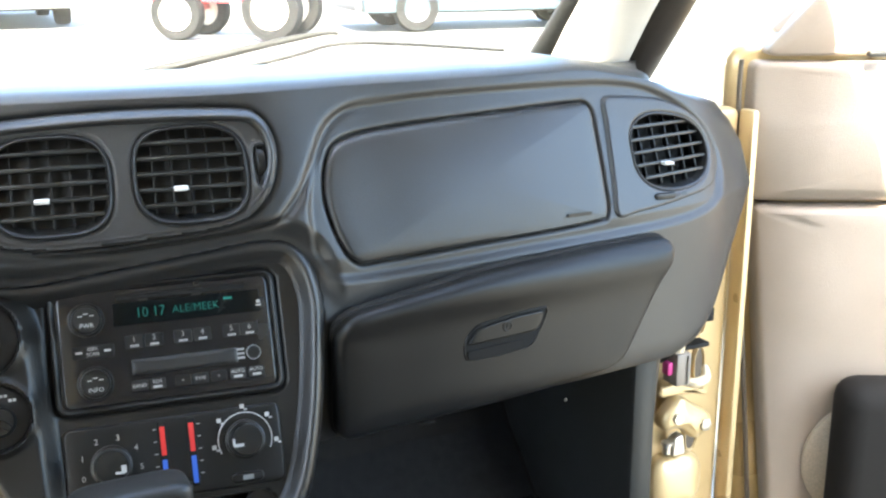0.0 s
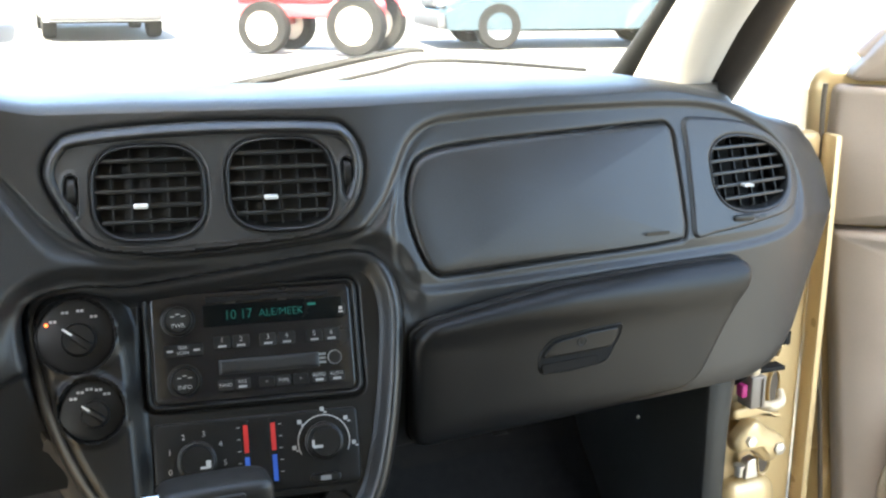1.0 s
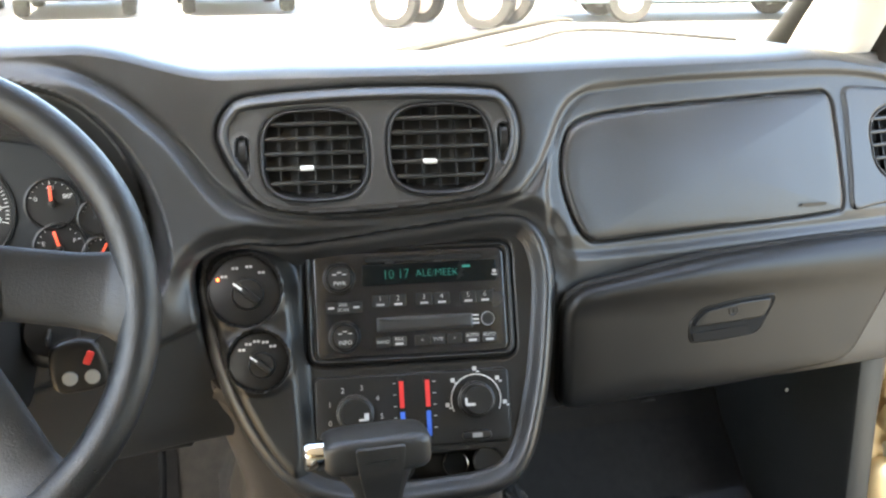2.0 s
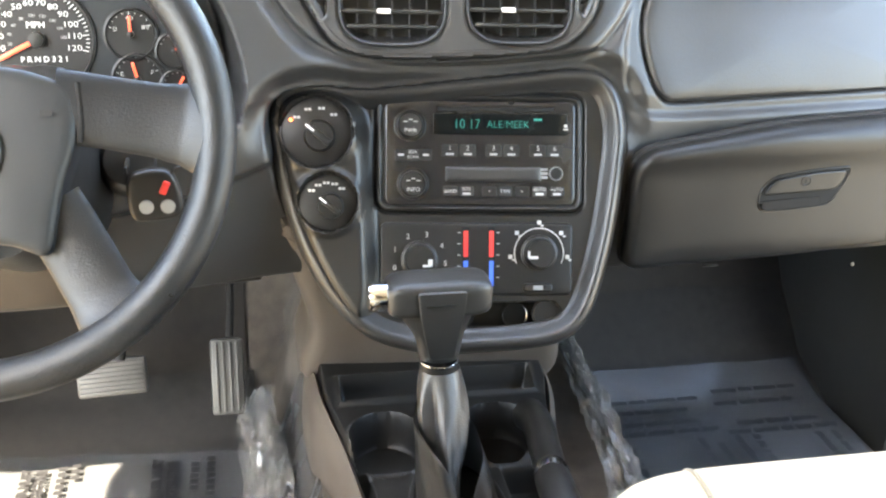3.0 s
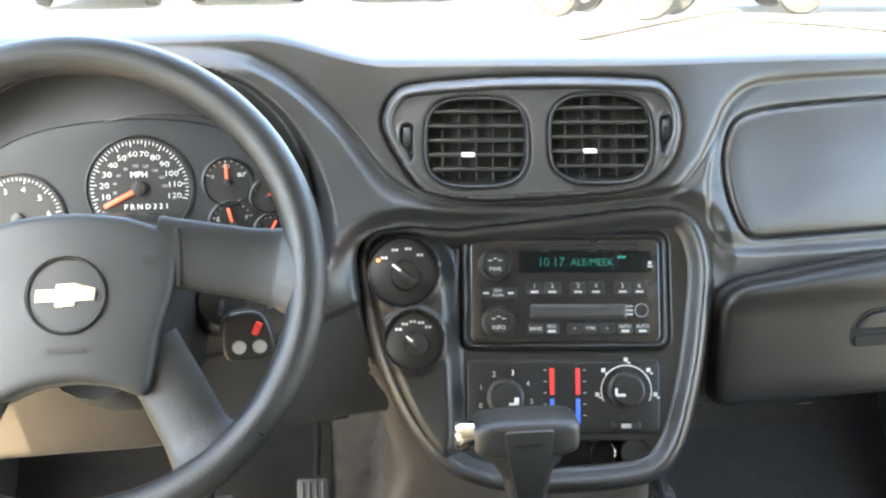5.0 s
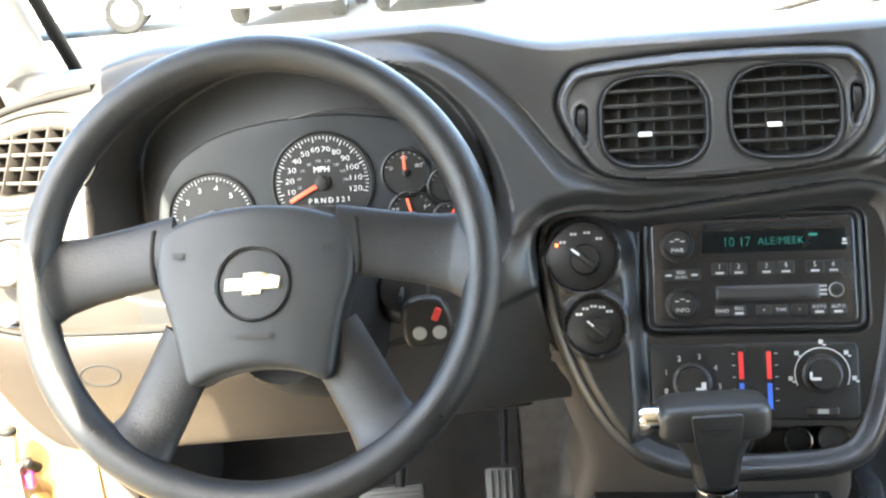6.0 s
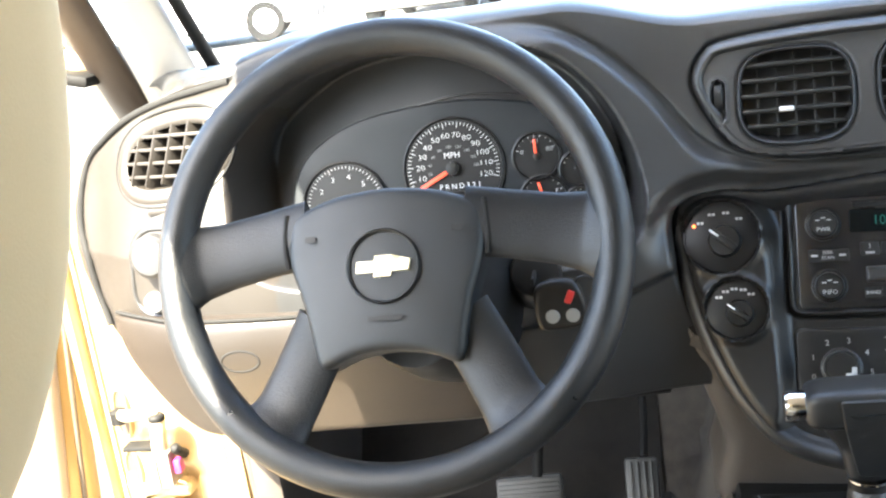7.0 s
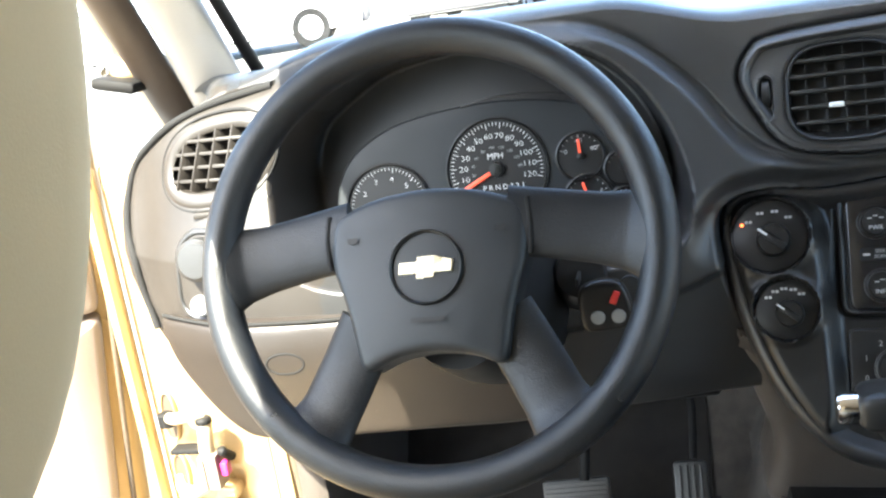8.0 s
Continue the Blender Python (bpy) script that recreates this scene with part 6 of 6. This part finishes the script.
def hinge_side(s):
    """The front door post: gold sheet metal with two hinges and a check strap, and the kick panel inside it."""
    side = "right" if s > 0 else "left"
    p = thing("hinge_post_" + side, (XC + s * 0.78, 0.12, 0.0), "gold painted door post with hinges and wiring", "door post", "", "structure")
    x = lambda v: XC + s * v
    mid, bx, zc = (0.725, 0.690, 0.310) if s > 0 else (-0.850, -0.840, 0.262)
    q = lambda v: bx + s * v
    bm = box((mid, 0.165, 0.28), (0.15, 0.04, 0.74), 0.01)
    part("post_metal", bm, PAINT, p)
    part("inner_flange", box((mid - s * 0.078, 0.28, 0.28), (0.03, 0.26, 0.736), 0.008), PAINT, p)
    part("outer_flange", box((mid + s * 0.081, 0.135, 0.28), (0.012, 0.03, 0.736), 0.005), PAINT, p)
    back = lambda a, c: 0.143
    for a, c, w, h in ((0.060, 0.060, 0.022, 0.070), (0.062, -0.018, 0.022, 0.055), (0.055, -0.120, 0.026, 0.060)):
        part("pressed_slot", rim_ring(oval(q(a), zc + c, w, h, 2.4, 32), 0.004, back, 0.004, 0.002), PAINT, p, "pressed oval in the metal")
        part("slot_hollow", pad(oval(q(a), zc + c, w - 0.006, h - 0.008, 2.4, 32), back, 0.001, 0.0005, 0.002), BROWNSEAL, p)
    part("check_arm", tube([(q(0.054), 0.125, zc + 0.066), (q(0.035), 0.110, zc + 0.070), (q(0.012), 0.108, zc + 0.074), (q(0.0), 0.115, zc + 0.070)], [0.006, 0.0075, 0.0075, 0.006], 20, 12), CASTING, p, "gold door check arm, coloured sunlit cream")
    part("arm_bush", lathe([(0.010, 0), (0.010, 0.016), (0.007, 0.018), (0, 0.018)], pose(q(0.056), 0.125, zc + 0.055), 20), RUBBER, p)
    part("hinge_barrel", lathe([(0, -0.022), (0.0085, -0.022), (0.0095, -0.018), (0.0095, 0.016), (0.0085, 0.020), (0, 0.020)], pose(q(0.0), 0.110, zc + 0.044, 0, 8), 24), CASTING, p, "gold hinge barrel, coloured sunlit cream")
    part("barrel_cap", lathe([(0.0105, 0), (0.0105, 0.005), (0.008, 0.008), (0, 0.008)], pose(q(-0.002), 0.110, zc + 0.063), 20), RUBBER, p)
    blk = part("connector", box((q(0.0), 0.112, zc), (0.024, 0.030, 0.046), 0.003), GREYPLUG, p, "grey wiring connector")
    part("connector_rib", box((q(0.006), 0.096, zc), (0.004, 0.004, 0.040), 0.001), GREYPLUG, blk)
    part("locking_tab", box((q(-0.018), 0.110, zc + 0.002), (0.009, 0.014, 0.018), 0.002), PLUG, blk, "magenta locking tab")
    part("wiring_sleeve", tube([(q(-0.010), 0.125, zc + 0.018), (q(-0.020), 0.105, zc + 0.026), (q(-0.024), 0.120, zc + 0.012)], 0.006, 20, 12), RUBBER, p, "black wiring sleeve")
    part("bracket", box((q(0.035), 0.125, zc + 0.022), (0.042, 0.022, 0.007), 0.002), RUBBER, p, "black bracket")
    part("hook_arm", tube([(q(0.008), 0.110, zc - 0.022), (q(0.025), 0.100, zc - 0.024), (q(0.042), 0.102, zc - 0.020), (q(0.050), 0.115, zc - 0.010)], [0.006, 0.0075, 0.0070, 0.005], 20, 12), CASTING, p, "gold hook arm, coloured sunlit cream")
    wing = rounded([(q(-0.022), zc - 0.030), (q(0.010), zc - 0.026), (q(0.064), zc - 0.050), (q(0.020), zc - 0.048), (q(-0.022), zc - 0.046)], 0.006, 4, 0.01)
    part("hinge_flange", pad(wing, lambda a, c: 0.135, 0.018, 0.005, 0.016), PAINT, p, "gold hinge flange")
    lobe = closed_curve([(q(-0.020), zc - 0.070), (q(0.006), zc - 0.046), (q(0.030), zc - 0.060), (q(0.060), zc - 0.080), (q(0.058), zc - 0.100), (q(0.034), zc - 0.112), (q(0.008), zc - 0.092), (q(-0.018), zc - 0.090)], 48)
    leaf = part("hinge_leaf", pad(lobe, lambda a, c: 0.130, 0.026, 0.009, 0.014, 0.004), PAINT, p, "gold painted lower hinge leaf")
    part("hinge_bolt", lathe([(0.009, 0), (0.009, 0.006), (0.004, 0.008), (0, 0.008)], pose(q(0.046), 0.104, zc - 0.090, 90), 6), STEEL, leaf)
    part("hinge_bolt", lathe([(0.008, 0), (0.008, 0.006), (0, 0.007)], pose(q(-0.002), 0.104, zc - 0.072, 90), 6), STEEL, leaf)
    part("hinge_foot", pad(rounded([(q(0.006), zc - 0.112), (q(0.022), zc - 0.106), (q(0.028), zc - 0.138), (q(0.004), zc - 0.138)], 0.004, 4, 0.01), lambda a, c: 0.132, 0.016, 0.003, 0.012), STEEL, p)
    part("hinge_screw", lathe([(0.006, 0), (0.006, 0.012), (0.008, 0.013), (0.008, 0.017), (0, 0.018)], pose(q(-0.008), 0.115, zc - 0.128), 12), STEEL, p)
    part("post_bulge", blob((q(0.022), 0.140, zc - 0.185), (0.046, 0.024, 0.042), 3, 3, 32, 16), PAINT, p)
    part("seal_strip", tube([(x(0.695), 0.128, 0.04), (x(0.692), 0.12, 0.20), (x(0.700), 0.115, 0.36), (x(0.735), 0.12, 0.50), (x(0.730), 0.13, 0.66)], 0.006, 40, 10, up=(0, 1, 0)), BROWNSEAL, p, "rubber door seal")
    part("kick_panel", box((x(0.668), 0.335, 0.19), (0.04, 0.48, 0.42), 0.012), KICK if s > 0 else TRIM_DARK, p, "kick panel trim")


hinge_side(1)
hinge_side(-1)


def door(s):
    """A front door standing open: drawn along x from the hinge edge, the lined face towards -y."""
    label = "open front door with beige lining, armrest and speaker grille"
    d = thing("driver_door" if s < 0 else "passenger_door", (XC + s * 0.86, 0.12, -0.1), label, "car door", "front doors")
    open_by = 62
    m = Matrix.Translation((XC + 0.865, 0.12, 0) if s > 0 else (-0.950, 0.10, 0)) @ Matrix.Diagonal((s, 1, 1, 1)) @ pose(0, 0, 0, 0, 0, open_by - 90)
    flip = lambda bm: (turn(bm, bm.verts, m), bm)[1]
    surf = lambda x, z: 0.0 - 0.010 * math.exp(-((z - 0.60) / 0.05) ** 2) + 0.02 * max(0, 0.05 - x) / 0.05
    seam = 0.514 if s > 0 else 0.468
    low = rounded([(0.050, -0.04), (0.022, 0.22), (-0.010, seam), (1.02, seam + 0.002), (1.02, -0.04)], 0.015, 4, 0.05)
    part("lower_lining", flip(pad(low, surf, 0.006, 0.010, 0.03, 0.0, 10)), TRIM, d, "beige lower door lining")
    mid = rounded([(-0.011, seam + 0.0065), (-0.020, 0.63), (-0.018, 0.709), (0.5, 0.713), (1.02, 0.716), (1.02, seam + 0.0075)], 0.012, 4, 0.05)
    part("upper_lining", flip(pad(mid, surf, 0.006, 0.008, 0.03, 0.004, 10)), TRIM, d, "beige upper door lining")
    sail = rounded([(-0.010, 0.716), (0.08, 0.83), (0.19, 0.96), (0.26, 0.96), (0.26, 0.720)], 0.02, 5, 0.03)
    part("mirror_corner", flip(pad(sail, surf, 0.004, 0.006, 0.03)), TRIM, d, "beige mirror corner trim")
    shell_edge = rounded([(0.01, -0.10), (-0.045, 0.60), (-0.045, 0.735), (1.05, 0.74), (1.06, -0.10)], 0.04, 5, 0.05)
    part("door_shell", flip(pad(shell_edge, lambda x, z: 0.055, 0.0, 0.02, 0.09)), PAINT, d, "gold painted door shell")
    part("door_gasket", flip(tube([(0.030, 0.03, -0.04), (0.006, 0.026, 0.2), (-0.026, 0.020, 0.5), (-0.036, 0.018, 0.66), (-0.036, 0.018, 0.712)], 0.0035, 40, 10, up=(0, 1, 0))), BROWNSEAL, d, "brown rubber gasket")
    arm = blob((0.56, -0.045, 0.42), (0.30, 0.05, 0.045), 3, 3, 40, 16)
    part("armrest", flip(arm), TRIM, d, "beige moulded armrest")
    part("map_pocket", flip(box((0.398 if s > 0 else 0.62, -0.045, 0.127), (0.57 if s > 0 else 0.50, 0.085, 0.31), 0.030, seg=4)), MATTE_DARK, d, "dark lower door pocket")
    part("speaker_grille", flip(lathe([(0.095, -0.012), (0.095, 0.004), (0.090, 0.008), (0.06, 0.012), (0, 0.013)], pose(0.178, -0.008, 0.142, 90), 48)), GRILLE, d, "round perforated speaker grille")
    part("lock_button", flip(box((0.128, -0.016, 0.722), (0.024, 0.016, 0.008), 0.003)), BLACK, d, "small black lock button")
    part("door_handle", flip(box((0.40, -0.014, 0.665), (0.10, 0.016, 0.030), 0.006)), BLACK, d, "dark inner door handle")
    part("window_frame", flip(tube([(0.02, 0.05, 0.74), (0.30, 0.05, 1.02), (0.55, 0.04, 1.15), (1.0, 0.04, 1.17), (1.05, 0.05, 0.76)], 0.018, 50, 10, up=(0, 1, 0))), TRIM, d, "beige window frame")
    glass = part("window_pane", flip(pad(closed_curve([(0.25, 0.75), (0.32, 1.0), (0.56, 1.12), (0.98, 1.14), (1.02, 0.9), (1.0, 0.76)], 40), lambda x, z: 0.05, 0, 0.001, 0.003)), CLEAR, d)
    glass.visible_shadow = False


GRILLE = material("beige_grille", (0.30, 0.245, 0.18), 0.7, vary=0.25, scale=350)
door(1)
door(-1)


def door_mirror():
    m = thing("door_mirror", (-0.93, 0.26, 0.70), "gold painted outside mirror with a black foot", "mirror")
    swung = pose(-0.925, 0.255, 0, 0, 0, -62) @ pose(0.925, -0.255, 0)
    part("housing", blob((-0.985, 0.275, 0.748), (0.060, 0.034, 0.020), 3.2, 3.2, 40, 20, swung), PAINT, m)
    part("foot", box((-0.925, 0.255, 0.733), (0.060, 0.05, 0.016), 0.006, pose(-0.925, 0.255, 0.733) @ pose(0, 0, 0, 0, 14) @ pose(0.925, -0.255, -0.733)), RUBBER, m, "black mirror foot")
    part("mirror_glass", pad(rrect(-0.985, 0.748, 0.10, 0.030, 0.012), lambda x, z: 0.232, 0.0, 0.002, 0.004, m=swung), CHROME, m, "mirror glass")


door_mirror()


# ---- outside ----
def ground():
    X, Y = np.meshgrid(np.concatenate([np.linspace(-900, -30, 12), np.linspace(-25, 25, 40), np.linspace(30, 900, 12)]),
                       np.concatenate([np.linspace(-900, -10, 10), np.linspace(-8, 30, 40), np.linspace(40, 1500, 12)]))
    Z = -0.45 + 0.0115 * np.clip(Y, 0, 30) + 0.0 * X
    tagged(part("ground", sheet(X, Y, Z), ASPHALT), "pale sunlit parking lot", "ground", kind="structure")


ground()


def parked_car(name, label, x, y, heading, paint, length=4.7, width=1.85, height=1.75, van=False):
    z0 = -0.45 + 0.0115 * max(0, min(y, 30))
    c = thing(name, (x, y, z0), label, "car", "parked cars")
    m = pose(x, y, z0, 0, 0, heading)
    L, W, H = length, width, height
    belt = H * (0.62 if not van else 0.58)
    prof = [(-L / 2, 0.32), (-L / 2 + 0.02, 0.62), (-L / 2 + 0.10, belt - 0.06), (-L / 2 + 0.5, belt), (L / 2 - (1.35 if not van else 0.8), belt), (L / 2 - 0.35, belt - 0.12), (L / 2 - 0.05, belt - 0.28), (L / 2, 0.55), (L / 2 - 0.04, 0.30)]
    us = np.linspace(0, 1, 15)
    rows = []
    for u in us:
        k = (u - 0.5) * 2
        tuck = 1 - 0.10 * abs(k) ** 6
        rows.append([(px * (1 - 0.03 * k ** 4), W / 2 * k, 0.28 + (pz - 0.28) * (1 - 0.12 * abs(k) ** 8)) for px, pz in prof])
    A = np.array(rows)
    bm = sheet(A[:, :, 0], A[:, :, 1], A[:, :, 2])
    for j in (0, -1):
        loop = [bm.verts.new(p) for p in rows[j]]
        bm.faces.new(loop)
    turn(bm, bm.verts, m)
    part("body", bm, paint, c)
    roof0, roof1 = (-L / 2 + 0.15, L / 2 - (1.75 if not van else 1.2))
    bm = box(((roof0 + roof1) / 2, 0, (belt + H) / 2), (roof1 - roof0, W * 0.86, H - belt), 0.10, seg=3)
    for v in bm.verts:
        f = max(0, (v.co.z - belt) / (H - belt))
        v.co.y *= 1 - 0.14 * f
        v.co.x -= 0.45 * f * (1 if v.co.x > 0 else -0.25)
    turn(bm, bm.verts, m)
    part("cabin", bm, paint, c)
    for k in (-1, 1):
        for i in range(2):
            x0 = roof0 + 0.25 + i * (roof1 - roof0 - 0.5) / 2
            bm = box((x0 + (roof1 - roof0) * 0.2, k * W * 0.405, belt + (H - belt) * 0.48), ((roof1 - roof0) * 0.36, 0.02, (H - belt) * 0.60), 0.01, m @ Matrix.Identity(4))
            part("side_window", bm, DARKGLASS, c)
    bm = box((roof1 - 0.14, 0, belt + (H - belt) * 0.46), (0.05, W * 0.70, (H - belt) * 0.66), 0.02)
    turn(bm, bm.verts, m @ Matrix.Translation((roof1 - 0.14, 0, belt)) @ pose(0, 0, 0, 0, -30, 0) @ Matrix.Translation((-(roof1 - 0.14), 0, -belt)))
    part("windscreen", bm, DARKGLASS, c)
    part("front_bumper", box((L / 2 - 0.03, 0, 0.42), (0.14, W * 0.94, 0.22), 0.05, m), DARK_TRIM, c, "dark lower bumper")
    part("grille", box((L / 2 - 0.03, 0, 0.70), (0.06, W * 0.45, 0.16), 0.02, m), DARK_TRIM, c)
    for k in (-1, 1):
        part("headlamp", box((L / 2 - 0.07, k * W * 0.36, 0.72), (0.12, 0.30, 0.17), 0.04, m), CHROME, c)
        for wx in (-L * 0.30, L * 0.31):
            t = part("wheel", lathe([(0.20, -0.10), (0.33, -0.11), (0.355, -0.06), (0.355, 0.06), (0.33, 0.11), (0.21, 0.10)], m @ pose(wx, k * (W / 2 - 0.10), 0.355, 90), 32), TYRE, c, "black tyre")
            part("rim", lathe([(0.215, 0.10), (0.205, 0.07), (0.16, 0.055), (0.06, 0.085), (0, 0.085)], m @ pose(wx, k * (W / 2 - 0.10), 0.355, 90 if k < 0 else -90), 24), SILVER, t)
    part("underside", box((0, 0, 0.33), (L * 0.90, W * 0.80, 0.14), 0.02, m), TYRE, c)


DARK_TRIM = material("dark_bumper_trim", (0.05, 0.05, 0.055), 0.6)


def old_tractor(x, y, heading):
    z0 = -0.45 + 0.0115 * y
    t = thing("tractor", (x, y, z0), "old red tractor with big cream wheels", "tractor")
    m = pose(x, y, z0, 0, 0, heading)
    part("bonnet", box((0.55, 0, 0.95), (1.5, 0.45, 0.50), 0.10, m, seg=3), REDPAINT, t)
    part("chassis", box((0.2, 0, 0.62), (2.2, 0.30, 0.26), 0.05, m), REDPAINT, t)
    part("seat", box((-0.85, 0, 1.20), (0.42, 0.45, 0.08), 0.03, m), RUBBER, t)
    part("front_axle", box((0.70, 0, 0.42), (0.10, 1.25, 0.10), 0.02, m), REDPAINT, t)
    part("steering_wheel", tube([m @ Vector((-0.35 + 0.06 * math.sin(a), 0.2 * math.cos(a), 1.35 + 0.2 * math.sin(a))) for a in (2 * math.pi * i / 12 for i in range(12))], 0.015, 30, 8, True), RUBBER, t)
    for k in (-1, 1):
        for wx, r, w, off in ((-0.65, 0.42, 0.28, 0.55), (0.70, 0.37, 0.24, 0.55)):
            q = m @ pose(wx, k * off, r, 90 if k < 0 else -90)
            tyre = part("wheel", lathe([(r * 0.62, -w / 2), (r * 0.94, -w / 2), (r, -w / 4), (r, w / 4), (r * 0.94, w / 2), (r * 0.62, w / 2)], q, 40), TYRE, t, "black tyre")
            part("rim", lathe([(r * 0.64, w / 2 - 0.01), (r * 0.60, 0.05), (r * 0.30, 0.02), (r * 0.15, 0.06), (0, 0.06)], q, 32), CREAM, tyre, "cream wheel disc")
    part("mudguard", tube([m @ Vector((-0.65 + 0.48 * math.cos(a), -0.55, 0.42 + 0.48 * math.sin(a))) for a in (radians(30 + 15 * i) for i in range(10))], 0.14, 30, 8, flat=0.15, up=(0, 1, 0)), REDPAINT, t)


old_tractor(4.05, 14.2, 146)
parked_car("parked_suv", "white sport utility vehicle parked in the sun", 1.25, 19.2, -90, WHITEPAINT)
parked_car("parked_suv", "pale silver vehicle parked facing the lot", -1.35, 19.0, -90, SILVER)
parked_car("parked_car", "blue-grey car parked beside the tractor", 8.3, 14.6, 172, BLUECAR, 4.8, 1.85, 1.45)
parked_car("parked_suv", "white vehicle parked in the row opposite", -3.7, 18.6, -90, WHITEPAINT, 4.8, 1.9, 1.8)
parked_car("parked_van", "white van parked at the end of the row", -8.3, 17.6, 14, WHITEPAINT, 5.2, 2.0, 2.0, True)
parked_car("parked_suv", "white vehicle parked behind the van", -4.6, 23.6, -85, WHITEPAINT, 4.8, 1.9, 1.8)
